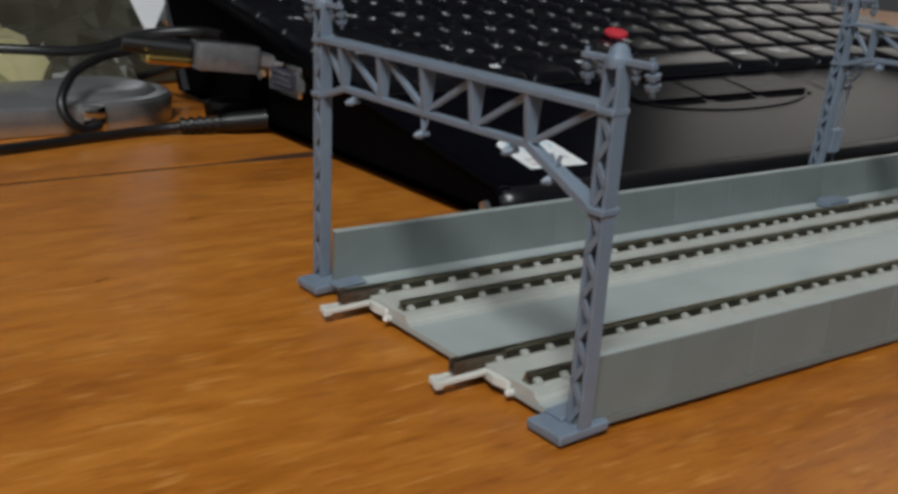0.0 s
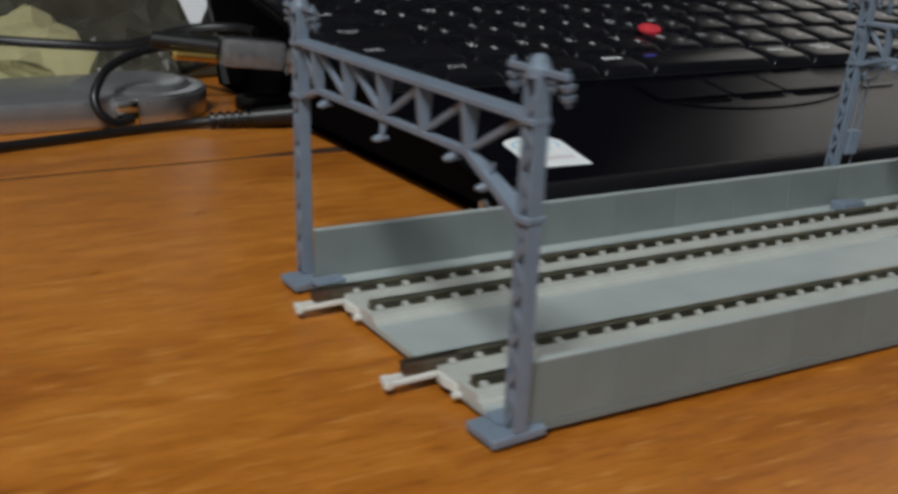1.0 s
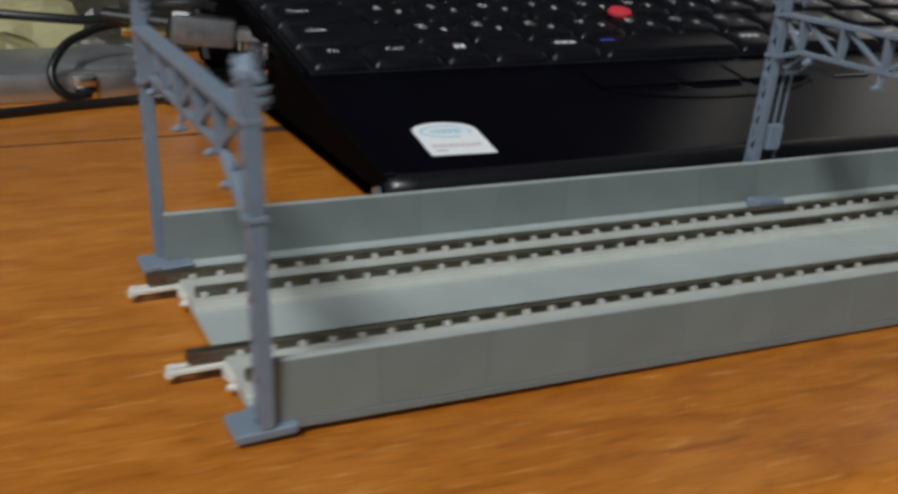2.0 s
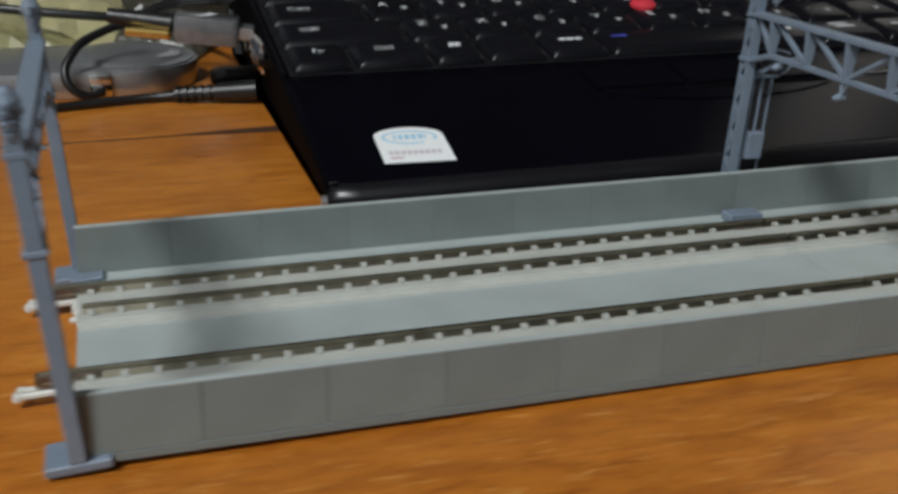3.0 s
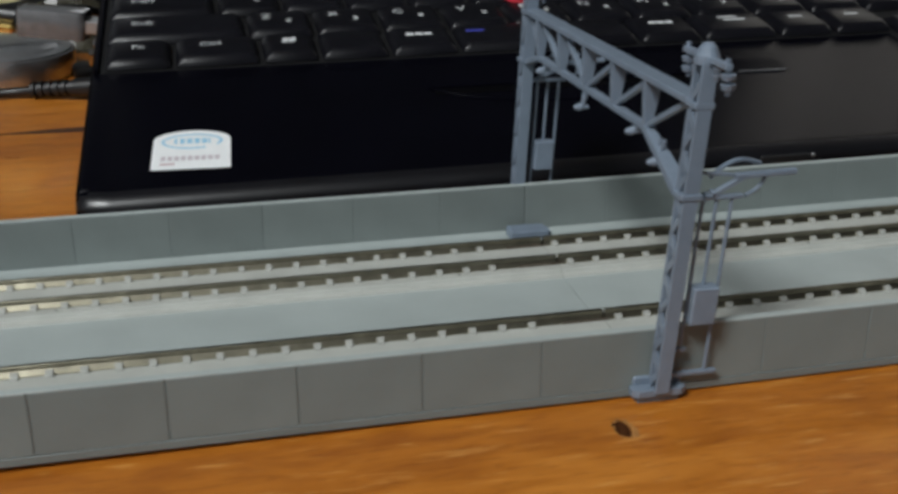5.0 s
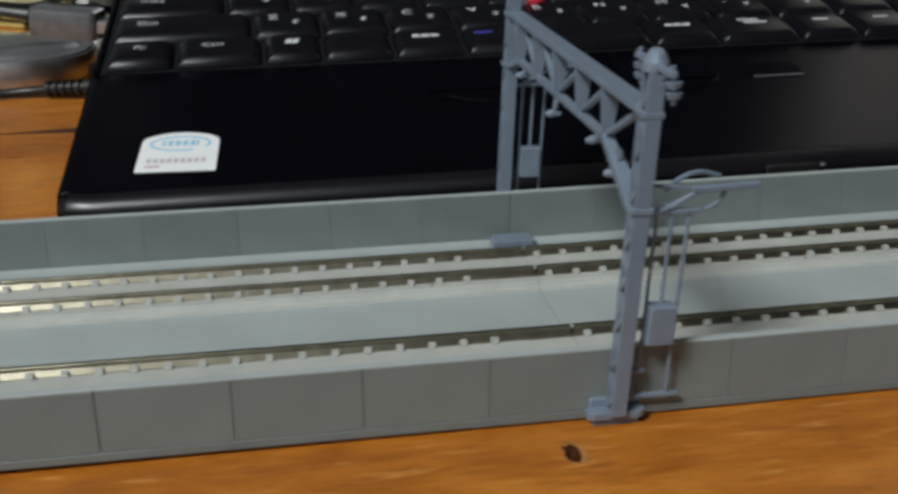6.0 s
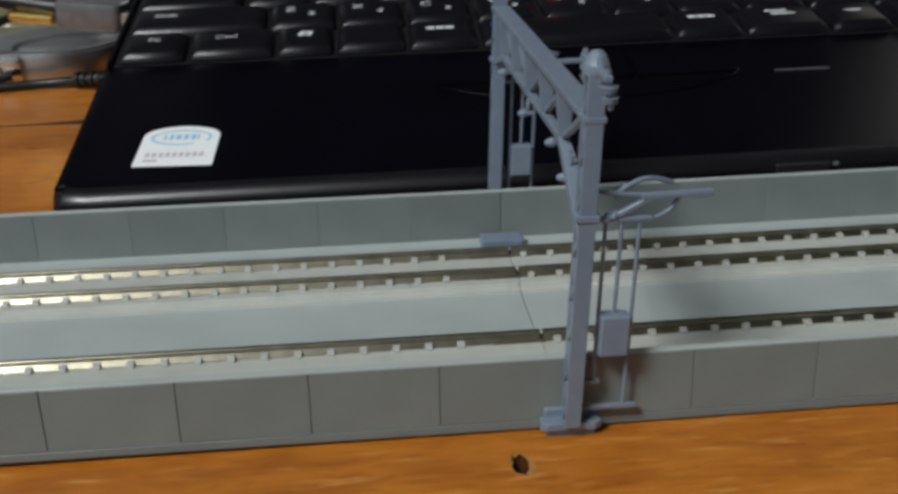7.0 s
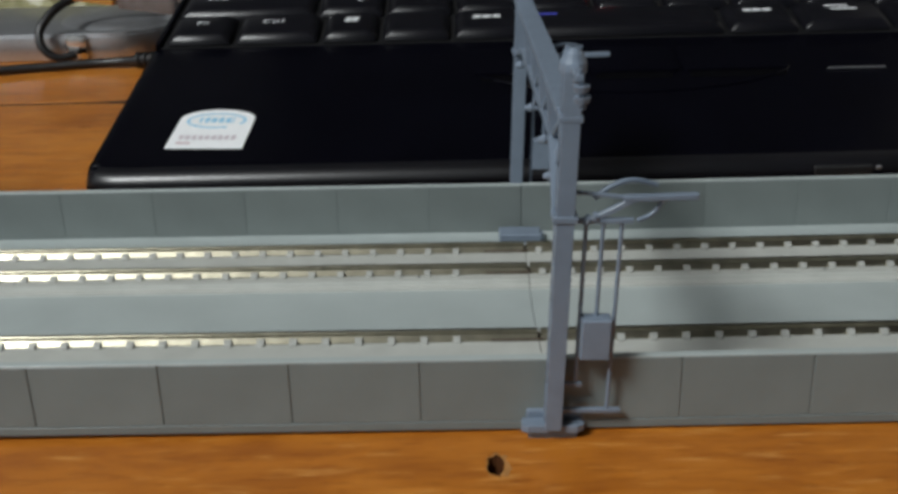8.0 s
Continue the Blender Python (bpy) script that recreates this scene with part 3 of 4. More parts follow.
    # hangers with insulators below the beam
    for y, z in ((16.8, 37.2), (38.6, 35.4), (59.5, 37.0), (8.0, 35.0)):
        bm = bmesh.new()
        rod(bm, (0.0, y - 0.9, zb - 0.2), (-0.4, y, z), 0.28, n=8)
        rod(bm, (0.0, y + 0.9, zb - 0.2), (-0.4, y, z), 0.28, n=8)
        rod(bm, (0.6, y, z), (-0.8, y, z), 0.42, n=8)
        rod(bm, (-0.6, y + 0.2, z), (-1.3, y + 0.4, z - 0.1), 0.75, 0.55, 12)
        rod(bm, (-1.2, y + 0.4, z - 0.1), (-1.7, y + 0.5, z - 0.15), 0.5, 0.35, 12)
        part("hanger", bm, GANTRY_PLASTIC, g, "hanger with small round insulator")
    if full:
        for y, s in ((yn, -1), (yf, 1)):
            zz = 0.0 if s < 0 else 1.0
            bm = bmesh.new()
            box(bm, 2.9, 6.8, y - 1.1, y + 1.4, 12.9 + zz, 18.9 + zz, 0.2)
            w = part("tension_weight", bm, GANTRY_PLASTIC, g, "rectangular tensioning weight between guide rods")
            for rx, za, zb2 in ((2.8, 8.0, 33.0), (4.9, 18.4 + zz, 32.2), (7.2, 4.2, 32.2)):
                bm = bmesh.new()
                rod(bm, (rx, y + 0.6, za), (rx, y + 0.6, zb2), 0.28, n=8)
                part("guide_rod", bm, GANTRY_PLASTIC, w)
            for bx, bz in ((8.6, 32.4), (3.6, 8.4), (9.0, 4.2)):
                bm = bmesh.new()
                bar(bm, (1.2, y + 0.5, bz), (bx, y + 0.5, bz), 0.8, 0.65, (0, 1, 0), 0.1)
                part("rod_bracket", bm, GANTRY_PLASTIC, w)
            bm = bmesh.new()
            z = 35.4 if s < 0 else 35.8
            bar(bm, (1.0, y + 0.4, z + 0.9), (7.6, y + 0.4, z + 0.1), 0.5, 0.5, (0, 1, 0), 0.1)
            bar(bm, (7.0, y + 0.4, z), (16.2, y + 0.4, z + 0.3), 0.95, 0.85, (0, 1, 0), 0.15)
            bar(bm, (2.4, y + 0.4, z - 3.4), (8.4, y + 0.4, z - 0.1), 0.8, 0.7, (0, 1, 0), 0.1)
            arm = part("pull_off_arm", bm, GANTRY_PLASTIC, g, "cantilever bracket arm with curved steady rod")
            tube("steady_rod", [(3.6, y + 1.0, z - 0.2), (5.6, y + 1.4, z + 1.2), (8.2, y + 1.8, z + 1.9), (11.4, y + 2.0, z + 1.2)], 0.36, GANTRY_PLASTIC, arm)
            tube("steady_rod", [(9.0, y + 0.4, z - 3.0), (10.8, y + 0.8, z - 2.2), (12.2, y + 1.0, z - 0.2)], 0.3, GANTRY_PLASTIC, arm)
            bm = bmesh.new()
            insulator(bm, (2.4, y + 0.4, z - 3.0), (0.8, 0, 0.34), 1.1)
            part("arm_insulator", bm, GANTRY_PLASTIC, arm)
    # the masts stand a little out of true
    shear = Matrix.Identity(4)
    shear[1][2] = -slant
    for o in g.children_recursive:
        o.data.transform(shear)
    return g


# ---- the laptop ----
LX0, LX1, LY0, LY1 = -88.5, 196.0, 82.5, 290.0
SLOPE, Z_AT = 0.17, 11.5
TILT_DEG = math.degrees(math.atan(SLOPE))


def palm(y):
    """Height of the palm rest above the table at y."""
    return Z_AT + SLOPE * (y - 93.0)


def on_palm(x, y, dz=0.0):
    """Pose on the palm rest plane."""
    return at(x, y, palm(y) + dz, TILT_DEG, 0, 0)


TEXTS = {}


def legend_mesh(text, size, material):
    key = (text, size)
    if key not in TEXTS:
        cu = bpy.data.curves.new("legend", "FONT")
        cu.body, cu.size, cu.align_x, cu.align_y = text, size * MM, "CENTER", "CENTER"
        cu.resolution_u = 2
        tmp = bpy.data.objects.new("legend", cu)
        me = bpy.data.meshes.new_from_object(tmp)
        bpy.data.objects.remove(tmp)
        me.materials.clear()
        me.materials.append(material)
        TEXTS[key] = me
    return TEXTS[key]


KEY_MESHES = {}


def key_mesh(w, h):
    """A key cap: skirted base and a smaller, dished top."""
    k = (round(w, 1), round(h, 1))
    if k not in KEY_MESHES:
        bm = bmesh.new()
        lo = rounded(-w / 2, w / 2, -h / 2, h / 2, 0.9, 2)
        mid = rounded(-w / 2 + 0.25, w / 2 - 0.25, -h / 2 + 0.25, h / 2 - 0.25, 0.9, 2)
        hi = rounded(-w / 2 + 1.7, w / 2 - 1.7, -h / 2 + 1.3, h / 2 - 1.9, 1.3, 2)
        top = rounded(-w / 2 + 2.1, w / 2 - 2.1, -h / 2 + 1.7, h / 2 - 2.3, 1.2, 2)
        rings = [[bm.verts.new((x, y, z)) for x, y in ring] for ring, z in ((lo, 0.0), (mid, 0.9), (hi, 2.35), (top, 2.5))]
        for a, b in zip(rings, rings[1:]):
            for i in range(len(a)):
                j = (i + 1) % len(a)
                bm.faces.new((a[i], a[j], b[j], b[i]))
        bm.faces.new(rings[-1])
        KEY_MESHES[k] = mesh_of("key", bm, KEY_BLACK, True)
    return KEY_MESHES[k]


def laptop():
    lap = thing("laptop", at(LX0, LY0, 0), "open black notebook computer with red pointing nub and worn palm rest", "laptop")

    def loc(m):
        return at(-LX0, -LY0, 0) @ m

    def lpart(name, bm, material, parent=lap, label="", m=None, smooth=False):
        return part(name, bm, material, parent, label, loc(m if m else at(0, 0, 0)), smooth)

    # case: a wedge with rounded edges; the underside is drawn in
    bm = bmesh.new()
    pf = palm(LY0 + 4.5)
    nose = [(LY0 + 4.5 * (1 - math.cos(radians(a))), pf - 3.6 + 3.6 * math.sin(radians(a))) for a in (0, 15, 30, 45, 60, 75)]
    outline = [(LY0 + 5.0, 2.2), (LY0 + 0.6, pf - 5.5)] + nose + [(LY0 + 5.2, palm(LY0 + 5.2)), (147.0, palm(147.0)), (LY1, palm(LY1)), (LY1, palm(LY1) - 14), (LY1 - 8, 2.2)]
    n = len(outline)
    cols = []
    for x, dy, dz, inward in ((LX0 + 0.9, 3.6, 1.9, 4.0), (LX0, 3.0, 1.1, 2.5), (LX0 + 0.8, 1.9, 0.35, 0.6), (LX0 + 2.6, 0.9, 0.0, 0.0), (LX0 + 7.0, 0.0, 0.0, 0.0),
                              (LX1 - 2.6, 0.0, 0.0, 0.0), (LX1 - 0.8, 0.9, 0.35, -0.6), (LX1, 2.0, 1.1, -2.5), (LX1 - 0.9, 2.6, 1.9, -4.0)):
        col = []
        for i, (y, z) in enumerate(outline):
            low = i in (0, n - 1)
            yy = y + (dy if i < 8 else -dy if i > 10 else 0)
            zz = z - (dz if 2 < i < n - 2 else 0)
            col.append(bm.verts.new((x + (inward if low else 0.0), yy, zz)))
        cols.append(col)
    for a, b in zip(cols, cols[1:]):
        for i in range(n):
            j = (i + 1) % n
            bm.faces.new((a[i], a[j], b[j], b[i]))
    bm.faces.new(cols[0])
    bm.faces.new(cols[-1][::-1])
    bmesh.ops.recalc_face_normals(bm, faces=bm.faces)
    if max(bm.faces, key=lambda f: f.calc_area() if f.calc_center_median().z > 14 else 0).normal.z < 0:
        bmesh.ops.reverse_faces(bm, faces=bm.faces)
    case = lpart("case", bm, LAPTOP_BLACK, label="satin black case with rounded front edge", smooth=True)
    case.data.materials.append(LAPTOP_SIDE)
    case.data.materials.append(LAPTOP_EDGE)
    for f in case.data.polygons:
        f.material_index = 1 if abs(f.normal.x) > 0.45 else 0
        # the rounded front lip takes a glossier, lighter black to strengthen its highlight
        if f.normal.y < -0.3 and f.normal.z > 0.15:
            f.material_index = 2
    for x in (LX0 + 14, LX1 - 14):
        for y in (LY0 + 11, LY1 - 18):
            lpart("rubber_foot", lathe(bmesh.new(), [(0, 0), (5, 0), (5, 2.6), (0, 2.6)], 14, Matrix.Translation((x, y, 0))), CABLE_BLACK)
    lpart("corner_screw", rod(bmesh.new(), (LX0 + 3.0, 92.0, 4.8), (LX0 - 0.3, 92.0, 4.8), 1.5, 1.2, 14), SILVER, label="small bright screw low on the side")
    # raised frame round the keyboard, and the well
    ky0, ky1, kx0, kx1 = 147.4, 262.0, -86.3, 191.0
    bm = bmesh.new()
    for a, b, c, d in ((LX0 + 0.9, kx0, 0, ky1 - ky0 + 14), (kx1, LX1 - 1.5, 0, ky1 - ky0 + 14), (kx0, kx1, ky1 - ky0 + 0.5, ky1 - ky0 + 14)):
        box(bm, a, b, c, d, -0.5, 1.3, 0.3, 2)
    lpart("keyboard_frame", bm, LAPTOP_BLACK, m=on_palm(0, ky0))
    lpart("keyboard_well", box(bmesh.new(), kx0, kx1, 0.2, ky1 - ky0 + 0.4, -0.6, 0.25), LAPTOP_WELL, m=on_palm(0, ky0))
    lpart("arrow_key_well", box(bmesh.new(), 133.0, kx1, -8.2, 0.1, -0.6, 0.3, 0.2), LAPTOP_WELL, m=on_palm(0, ky0))
    # keys, row by row from the front: (width in units, legend, small marks)
    u = 18.4
    rows = (
        (0.0, 17.0, [(0.94, "Fn", 0), (1.2, "Ctrl", 0), (0.82, "#", 0), (1.0, "", 0), (1.02, "=", 0), (2.75, "", 0), (1.02, "=", 0), (1.25, "==", 0), (0.95, "-", 0), (1.0, "-", 0), (0.95, "", 0), (0.9, "", 0)]),
        (1, 18.4, [(2.0, "Shift", 0)] + [(1, c, 1) for c in "ZXCVBNM,./"] + [(1, "-", 0), (1.1, "Shift", 0)]),
        (2, 18.4, [(1.6, "Caps", 1)] + [(1, c, 1) for c in "ASDFGHJKL;:]"] + [(1.5, "Enter", 0)]),
        (3, 18.4, [(1.3, "Tab", 1)] + [(1, c, 1) for c in "QWERTYUIOP@["] + [(1.8, "", 0)]),
        (4, 18.4, [(0.9, "", 1)] + [(1, c, 1) for c in "1234567890-^"] + [(1, "", 1), (1.2, "", 1)]),
        (5, 13.0, [(0.93, "-", 0)] * 15),
    )
    y = 8.8
    for r, h, keys in rows:
        x = kx0 + 0.9
        for w, text, marks in keys:
            ww = min(w * u, kx1 - x)
            if ww < 8:
                break
            low = 7.5 if r == 0 and x > 130 else 0.0
            base = on_palm(0, ky0) @ at(x + ww / 2, y - low, 0.6, 0, 0, 0)
            k = piece("key", key_mesh(ww - 1.3, h - 1.3), lap, loc(base))
            tz = 2.56
            if text in ("=", "==", "-", "#"):
                bm = bmesh.new()
                if text == "#":
                    for a, b in ((-1.6, 0.1), (0.2, 0.1), (-1.9, -1.5), (-0.1, -1.5)):
                        prism(bm, [(a, b), (a + 1.6, b + 0.15), (a + 1.85, b + 1.5), (a + 0.25, b + 1.35)], 0, 0.03)
                elif text == "==":
                    box(bm, -3.5, 2.5, 1.2, 2.2, 0, 0.03); box(bm, -2.5, 4.2, -1.0, 0.1, 0, 0.03)
                elif text == "=":
                    for a in (-4, -1.5, 1.0):
                        box(bm, a, a + 2.1, -0.9, 0.9, 0, 0.03)
                else:
                    box(bm, -2.2, 2.2, -0.6, 0.4, 0, 0.03)
                part("legend", bm, LEGEND_WHITE, k, "white printed marks", at(0, 1.0, tz))
            elif text:
                single_char = len(text) == 1
                ob = new("legend", legend_mesh(text, 4.6 if single_char else 3.4, LEGEND_WHITE))
                ob.parent = k
                ob.matrix_basis = at(-3.4 if single_char else min(0, -ww / 2 + 9.5), 2.0 if single_char else 1.0, tz)
            if marks and len(text) == 1:
                bm = bmesh.new()
                box(bm, -0.9, 0.9, 0.5, 0.95, 0, 0.03); box(bm, -0.25, 0.2, -1.1, 0.9, 0, 0.03); box(bm, -1.0, 0.6, -1.2, -0.75, 0, 0.03)
                part("legend", bm, LEGEND_WHITE, k, "small white printed kana mark", at(2.6, -1.6, tz))
            if r == 0 and w == 2.75:
                bm = box(bmesh.new(), -22.0, -17.0, 1.0, 2.2, 0, 0.03)
                part("legend", bm, LEGEND_BLUE, k, "small blue printed mark", at(0, 0, tz))
            x += w * u
        y += (17.6 if r == 0 else 18.4) + (0.0 if r < 4 else 0.0) - (2.4 if r == 4 else 0)
    # red pointing nub
    lpart("pointing_nub", lathe(bmesh.new(), [(0, 5.6), (1.6, 5.5), (3.4, 5.0), (4.1, 4.2), (4.0, 3.2), (2.4, 2.6), (2.0, 0.3), (0, 0.3)], 20), RED_RUBBER, label="soft red pointing nub", m=on_palm(31.0, 181.5), smooth=True)
    # pointing buttons in a shallow oval dish below the space bar
    bm = bmesh.new()
    rim = [(30 + 38 * math.cos(radians(a)), -1.0 + 15.5 * math.sin(radians(a))) for a in range(180, 361, 10)]
    rim_in = [(30 + 36.8 * math.cos(radians(a)), -1.0 + 14.5 * math.sin(radians(a))) for a in range(360, 179, -10)]
    prism(bm, rim + rim_in, -0.4, 0.35, "z", 0.12, 1)
    lpart("dish_rim", bm, LAPTOP_BLACK, label="curved rim below the pointing buttons", m=on_palm(0, 132.5))
    for a, b in ((-7.5, 19.0), (19.8, 41.0), (41.8, 67.0)):
        bm = bmesh.new()
        prism(bm, rounded(a, b, -9.0, 5.5, 1.5, 3), -0.4, 0.7, "z", 0.5)
        lpart("pointing_button", bm, LAPTOP_BLACK, m=on_palm(0, 136.0))
    for a, b in ((-6.0, 17.0), (21.0, 39.0), (43.0, 65.5)):
        lpart("button_slot", prism(bmesh.new(), rounded(a, b, -12.6, -9.2, 1.2, 3), -0.3, 0.1, "z", 0.05, 1), LAPTOP_SIDE, m=on_palm(0, 136.0), label="dark finger slot below a pointing button")
    # fingerprint reader: slot with a bright lip
    bm = bmesh.new()
    prism(bm, rounded(74.5, 90.0, -4.5, 4.5, 1.0, 3), -0.3, 0.12, "z", 0.05, 1)
    fp = lpart("fingerprint_reader", bm, LAPTOP_BLACK, m=on_palm(0, 130.5))
    part("lip", box(bmesh.new(), 75.5, 89.0, -4.4, -3.9, 0.08, 0.5, 0.1), SILVER, fp, "thin bright metal lip")
    # label on the palm rest: rounded top, blue oval ring and two rows of unreadable print
    bm = bmesh.new()
    out = [(-8.3, 0.0), (8.3, 0.0)] + [(8.3, 14.2)] + [(8.3 * math.cos(radians(a)), 14.2 + 4.6 * math.sin(radians(a))) for a in range(10, 171, 10)] + [(-8.3, 14.2)]
    prism(bm, out, 0.02, 0.14)
    st = lpart("sticker", bm, STICKER_WHITE, label="white arched sticker with blue oval and grey print", m=on_palm(-65.5, 93.4) @ at(0, 0, 0, 0, 0, -3.0))
    bm = bmesh.new()
    ov = [(6.6 * math.cos(radians(a)), 13.2 + 3.7 * math.sin(radians(a))) for a in range(-30, 300, 8)]
    ov2 = [(6.0 * math.cos(radians(a)), 13.2 + 3.1 * math.sin(radians(a))) for a in range(298, -32, -8)]
    prism(bm, ov + ov2, 0.15, 0.17)
    part("oval_ring", bm, STICKER_BLUE, st, "open blue oval ring")
    for a, b in ((-3.8, -3.2), (-2.6, -1.6), (-1.1, 0.0), (0.5, 1.6), (2.1, 3.2), (3.5, 3.9)):
        part("print_mark", box(bmesh.new(), a, b, 12.2, 14.6, 0.15, 0.17), STICKER_BLUE, st, "short blue print mark")
    for i in range(9):
        part("print_mark", box(bmesh.new(), -6.4 + 1.42 * i, -6.4 + 1.42 * i + 1.0, 4.0, 6.0, 0.15, 0.17), STICKER_GREY, st, "short grey print mark")
    part("print_mark", box(bmesh.new(), -6.4, -3.4, 2.0, 2.8, 0.15, 0.17), STICKER_RED, st, "small reddish print mark")
    # latch notch and lamp on the front edge
    lpart("latch_notch", box(bmesh.new(), 60.0, 72.0, LY0 - 0.2, LY0 + 2.0, palm(LY0) - 3.4, palm(LY0) - 1.2, 0.4), LAPTOP_WELL)
    lpart("latch_slide", box(bmesh.new(), 72.5, 73.6, LY0 - 0.2, LY0 + 1.5, palm(LY0) - 2.2, palm(LY0) - 1.4, 0.2), SILVER, label="small bright latch end")
    # sockets on the side
    bm = bmesh.new()
    box(bm, LX0 - 0.8, LX0 + 2.0, 181.0, 201.5, 14.5, 24.0, 0.8, 2)
    ds = lpart("video_socket", bm, CHROME, label="metal-rimmed video socket with rows of pins")
    part("insert", box(bmesh.new(), LX0 - 1.3, LX0, 184.0, 198.5, 16.4, 22.4, 1.2, 2), DSUB_BLUE, ds, "dark socket insert")
    bm = bmesh.new()
    for r in range(3):
        for c in range(5):
            rod(bm, (LX0 - 1.2, 186 + 2.5 * c + (r % 2) * 1.0, 17.8 + 1.6 * r), (LX0 - 1.7, 186 + 2.5 * c + (r % 2) * 1.0, 17.8 + 1.6 * r), 0.5, n=8)
    part("pin_holes", bm, CHROME, ds)
    for yv in (177.0, 204.5):
        bm = bmesh.new()
        rod(bm, (LX0 + 1, yv, 19.3), (LX0 - 2.2, yv, 19.3), 2.3, n=6)
        lpart("socket_screw", bm, CHROME)
    # lid, hinged at the back, leaning away, with the lit screen
    lid = lpart("lid", box(bmesh.new(), LX0, LX1, 0, 9, 0, 205, 2.0, 2), LAPTOP_BLACK, m=at(0, LY1 - 14, palm(LY1) - 1, -22, 0, 0), label="open black lid leaning back")
    part("screen", box(bmesh.new(), LX0 + 10, LX1 - 10, -0.4, 0.2, 16, 196), SCREEN_GLOW, lid, "dim screen")
    for x in (LX0 + 30, LX1 - 50):
        lpart("hinge", box(bmesh.new(), x, x + 20, LY1 - 18, LY1 - 4, palm(LY1) - 6, palm(LY1) + 3, 2, 2), LAPTOP_WELL)
    return lap


# ---- cables and clutter beside the laptop ----
def clutter():
    # power lead with ribbed sleeve and plug
    c = thing("power_lead", at(-101, 191, 0), "black rubber power lead plugged into the notebook", "cable")
    back = at(101, -191, 0)
    tube("lead", [(-330, 168, 1.6), (-240, 188, 1.6), (-165, 207.0, 1.6), (-134, 214.5, 1.6), (-120, 216.2, 1.9), (-110, 214.0, 2.8)], 1.5, CABLE_BLACK, c, back)
    bm = bmesh.new()
    d = Vector((19.0, -6.5, 1.5)).normalized()
    p = Vector((-112, 214.8, 2.7))
    prof = [(0.0, 0.0)]
    for i in range(6):
        prof += [(1.9, 2.5 * i), (2.6, 2.5 * i + 0.2), (2.6, 2.5 * i + 1.5), (1.9, 2.5 * i + 1.7)]
    prof += [(0.0, 15.0)]
    lathe(bm, prof, 16, Matrix.Translation(p) @ d.to_track_quat("Z", "Y").to_matrix().to_4x4())
    part("ribbed_sleeve", bm, CABLE_BLACK, c, m=back)
    bm = bmesh.new()
    rod(bm, p + d * 14, p + d * 26, 2.9, 3.2, n=18)
    part("plug", bm, CABLE_BLACK, c, m=back, smooth=True)

    # round silver device with a flat body
    g = thing("silver_device", at(-127, 252, 0), "shiny silver round-ended gadget with mirror sides on the desk", "gadget")

    def outline(r, left):
        return [(-left, -r), (0, -r)] + [(r * math.cos(radians(a)), r * math.sin(radians(a))) for a in range(-80, 91, 10)] + [(-left, r)]
    part("body", prism(bmesh.new(), outline(25.0, 78), 0.2, 8.0, "z", 0.6), SILVER, g, "mirror-bright sided body", smooth=True)
    part("top_plate", prism(bmesh.new(), outline(24.2, 77), 7.9, 8.8, "z", 0.5), SILVER, g, "satin silver top plate", smooth=True)
    part("dome", lathe(bmesh.new(), [(0, 11.4), (8, 11.3), (15, 10.9), (18.5, 10.0), (19.8, 8.7), (0, 8.7)], 48, Matrix.Translation((0.5, 0, 0))), SILVER, g, "low satin dome", smooth=True)
    part("clasp", box(bmesh.new(), -11, -4, -27.0, -24.6, 0.4, 8.6, 0.9, 2), CHROME, g, "small chrome clasp", smooth=True)

    # flat black plug beside the power plug
    f = thing("flat_plug", at(-88.5, 223, 0), "flat black oval plug at the notebook's side", "plug")
    bm = bmesh.new()
    prism(bm, rounded(-12, 6.2, -5, 5, 4.6, 6), 3.5, 8.5, "z", 1.5)
    part("shell", bm, CABLE_BLACK, f, smooth=True)

    # black lead that loops over the device
    c = thing("thin_lead", at(-145, 204, 0), "thin black lead looped over the silver gadget", "cable")
    back = at(145, -204, 0)
    tube("lead", [(-133.5, 222.5, 3.2), (-140, 220.5, 3.0), (-144.5, 221.5, 8), (-142, 226, 15), (-133, 233, 20), (-120, 237, 22.5), (-104, 236, 23.5), (-95, 240, 22), (-93.5, 262, 14), (-96, 300, 4)], 1.4, CABLE_BLACK, c, back)
    c = thing("thin_lead", at(-150, 260, 0), "black lead lying behind the silver gadget", "cable")
    back = at(150, -260, 0)
    tube("lead", [(-250, 318, 26), (-190, 300, 22), (-140, 284, 18), (-123, 270, 19), (-108, 250, 26), (-94, 240, 27.5), (-90.5, 232, 27)], 1.7, CABLE_BLACK, c, back)
    # plug with translucent shell and gold side plate
    s = thing("usb_plug", at(-101, 205, 0), "translucent grey plug with gold-coloured plate beside the notebook", "plug")
    back = at(101, -205, 0)
    m = back @ at(-101, 204.5, 24.5, 0, 6, -9)
    bm = bmesh.new()
    prism(bm, rounded(-10.5, 9.0, -6.0, 6.0, 2.2, 4), -4.2, 4.2, "z", 1.4)
    part("shell", bm, GREY_SHELL, s, "glossy translucent grey shell", m, True)
    part("core", box(bmesh.new(), -2.5, 9.0, -3.2, 3.2, -2.0, 2.0, 0.8), DSUB_BLUE, s, "dark plug core", m)
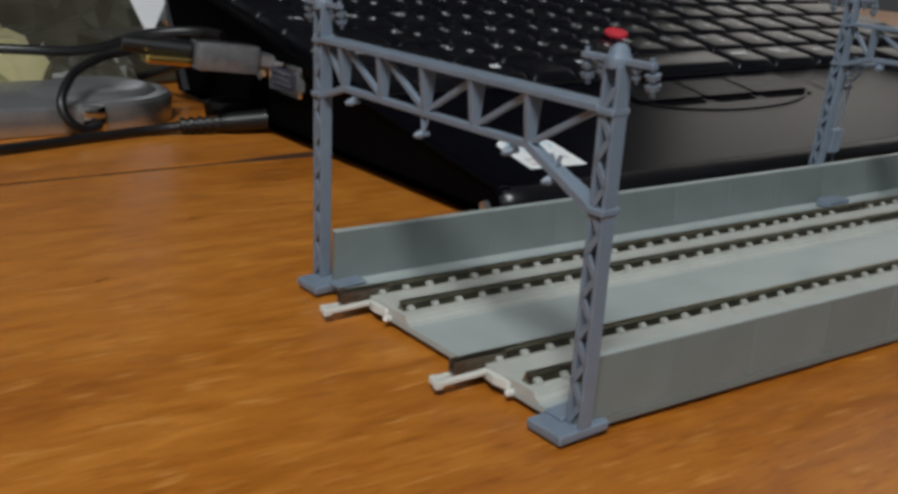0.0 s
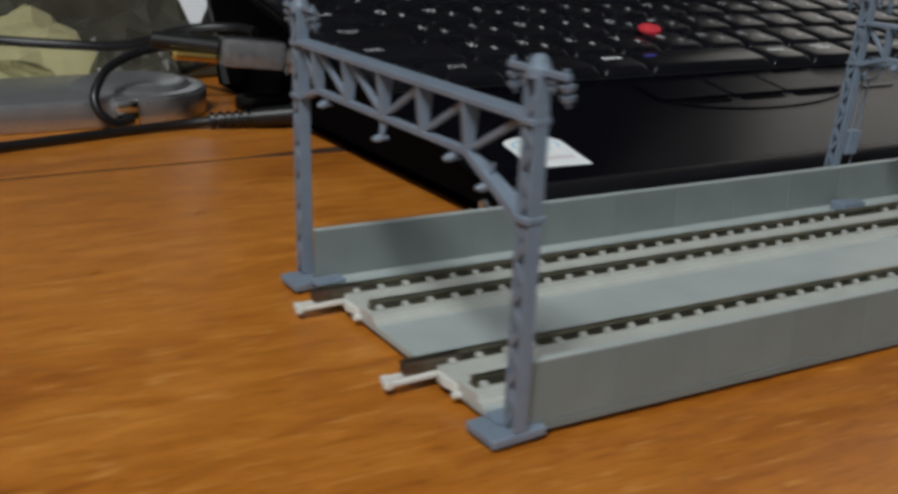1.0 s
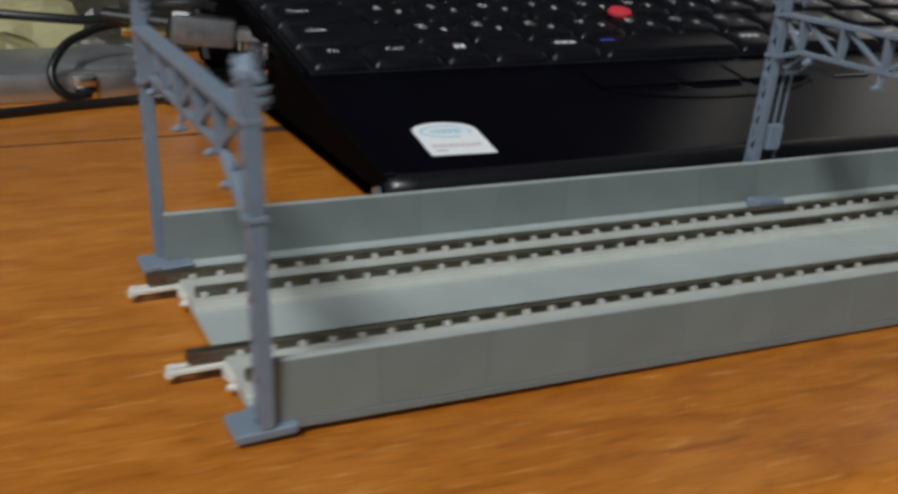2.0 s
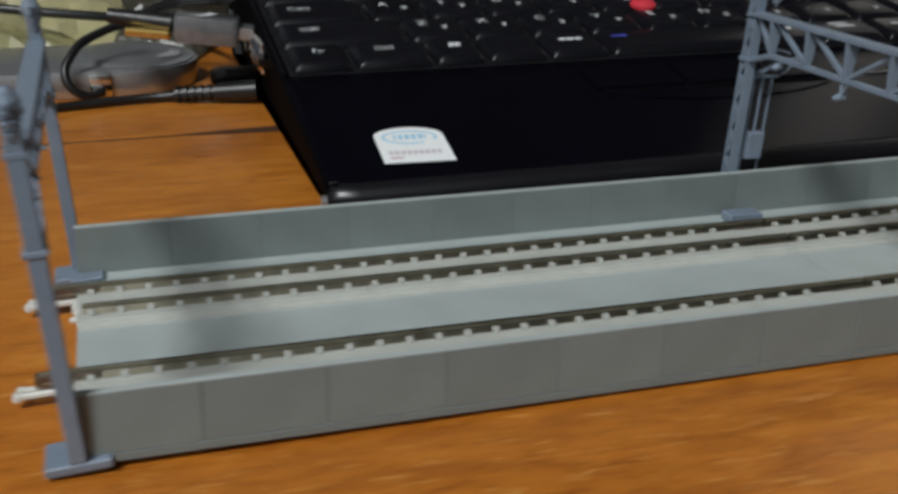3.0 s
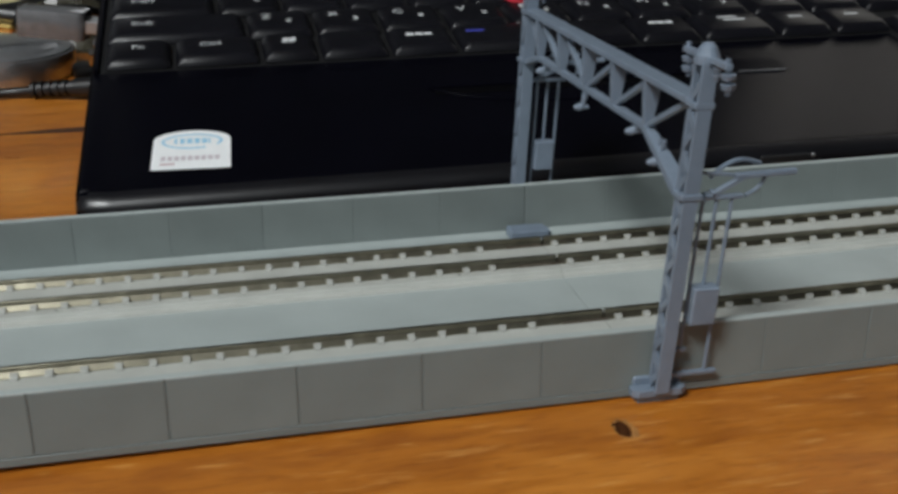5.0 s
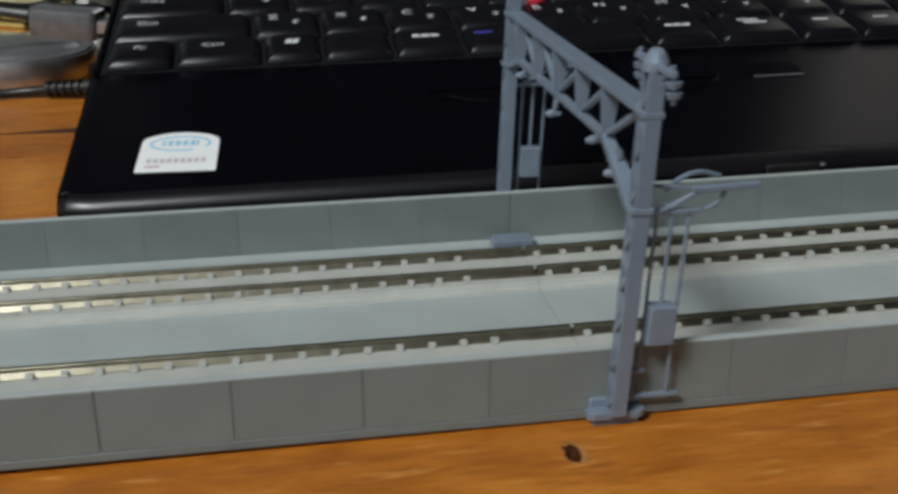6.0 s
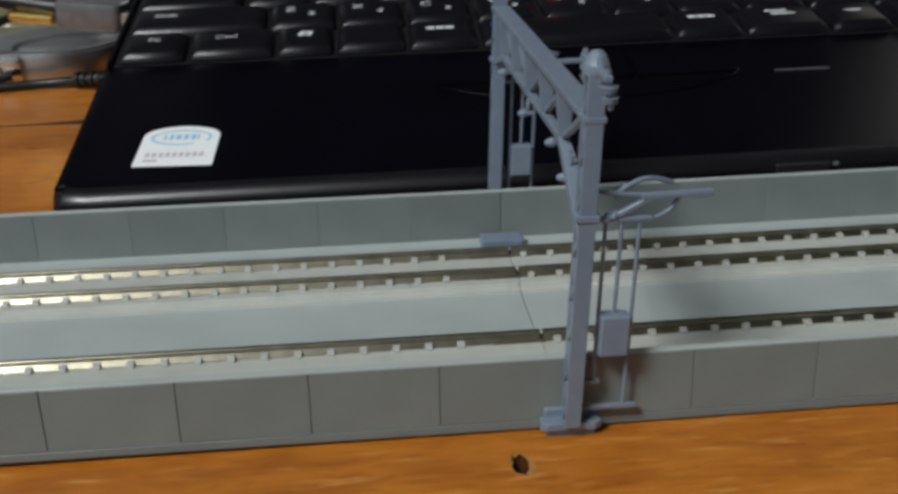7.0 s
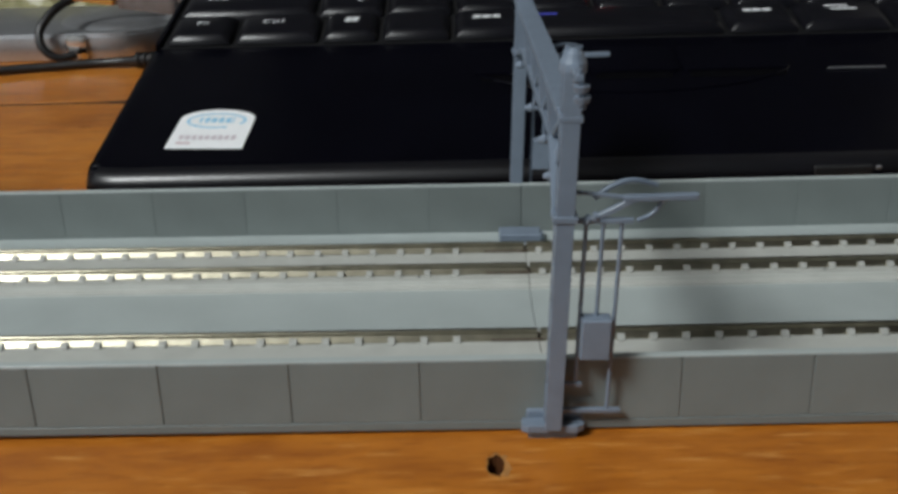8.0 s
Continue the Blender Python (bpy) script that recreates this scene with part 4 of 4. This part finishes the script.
    part("tip", box(bmesh.new(), 8.8, 13.2, -4.4, 4.4, -1.8, 1.8, 0.3), SILVER, s, "metal plug tip", m)
    part("gold_plate", box(bmesh.new(), -24.5, -11.0, -5.0, 4.0, -3.6, -0.8, 1.0, 2), GOLD, s, "shiny gold-coloured plate", m)
    part("sleeve", rod(bmesh.new(), (-11, 0, 0.6), (-30, 1.5, 1.2), 3.2, 2.3, 14), CABLE_BLACK, s, "", m, True)

    # crumpled packets and bags behind

    def packet(name, x, y, z, w, d, h, rz, material, label, category, seed, ry=0.0):
        bm = bmesh.new()
        bmesh.ops.create_grid(bm, x_segments=13, y_segments=10, size=0.5)
        top = list(bm.verts)
        for v in top:
            ex = max(0.0, 1 - (abs(v.co.x) * 2) ** 4) * max(0.0, 1 - (abs(v.co.y) * 2) ** 4)
            q = Vector((v.co.x * 3.1 + seed, v.co.y * 3.1, seed * 0.7))
            v.co.z = ex * (0.62 + 0.42 * noise.noise(q * 0.8) - 0.3 * abs(noise.noise(q * 1.7)) - 0.14 * abs(noise.noise(q * 3.9 + Vector((3, 1, 2))))) * h
            jx, jy = noise.noise(q * 2.3 + Vector((7, 0, 0))), noise.noise(q * 2.3 + Vector((0, 9, 0)))
            v.co.x, v.co.y = v.co.x * w + jx * ex * w * 0.04, v.co.y * d + jy * ex * d * 0.04
        ret = bmesh.ops.extrude_face_region(bm, geom=list(bm.faces))
        low = [e for e in ret["geom"] if isinstance(e, bmesh.types.BMVert)]
        for v in low:
            v.co.z = -1.2
        bmesh.ops.triangulate(bm, faces=bm.faces)
        bmesh.ops.recalc_face_normals(bm, faces=bm.faces)
        zmin = min(v.co.z for v in bm.verts)
        for v in bm.verts:
            v.co.z -= zmin
        single(name, bm, material, at(x, y, z, 0, ry, rz), label, category)

    packet("packet", -163, 332, 0, 92, 50, 40, 10, KHAKI_FILM, "crumpled khaki plastic packet on the desk", "packet", 1.3)
    packet("packet", -170, 294, 0, 62, 26, 19, -8, OLIVE_FILM, "crumpled olive plastic packet on the desk", "packet", 4.1)
    packet("packet", -92, 372, 0, 80, 60, 34, 8, DARK_FILM, "crumpled dark olive bag on the desk", "bag", 7.7)
    packet("packet", -112, 300, 0, 36, 28, 22, -20, DARK_FILM, "small crumpled dark pouch on the desk", "pouch", 5.5)
    packet("packet", -215, 412, 0, 150, 90, 50, -6, OLIVE_FILM, "large crumpled olive bag behind the packets", "bag", 2.6)
    packet("packet", -110, 462, 0, 150, 80, 56, 10, DARK_FILM, "large dark crumpled bag at the back of the desk", "bag", 9.2)

    # white pointed sheet standing behind the notebook's corner
    bm = bmesh.new()
    prism(bm, [(-1.5, 0), (2.5, 0), (12.0, 20.0), (15.0, 60.0), (-17.0, 60.0), (-9.0, 18.0)], -1.0, 1.0, "y", 0.3, 1)
    single("white_sheet", bm, WHITE_PAPER, at(-84, 318, 19.5, -12, 0, -12), "folded white plastic sheet with a pointed corner", "plastic sheet")
    bm = bmesh.new()
    box(bm, -22, 14, -12, 16, 0, 19.0, 1.5)
    single("small_box", bm, DARK_FILM, at(-84, 318, 0, 0, 0, 8), "small dark box under the white sheet", "box")


room()
desk()
laptop()
clutter()
gantry(-139.2, 1.9, False, 0.5, -3.0, 0.088)
gantry(0.0, 0.0, True, 0.9, 1.5, 0.085)
viaduct()
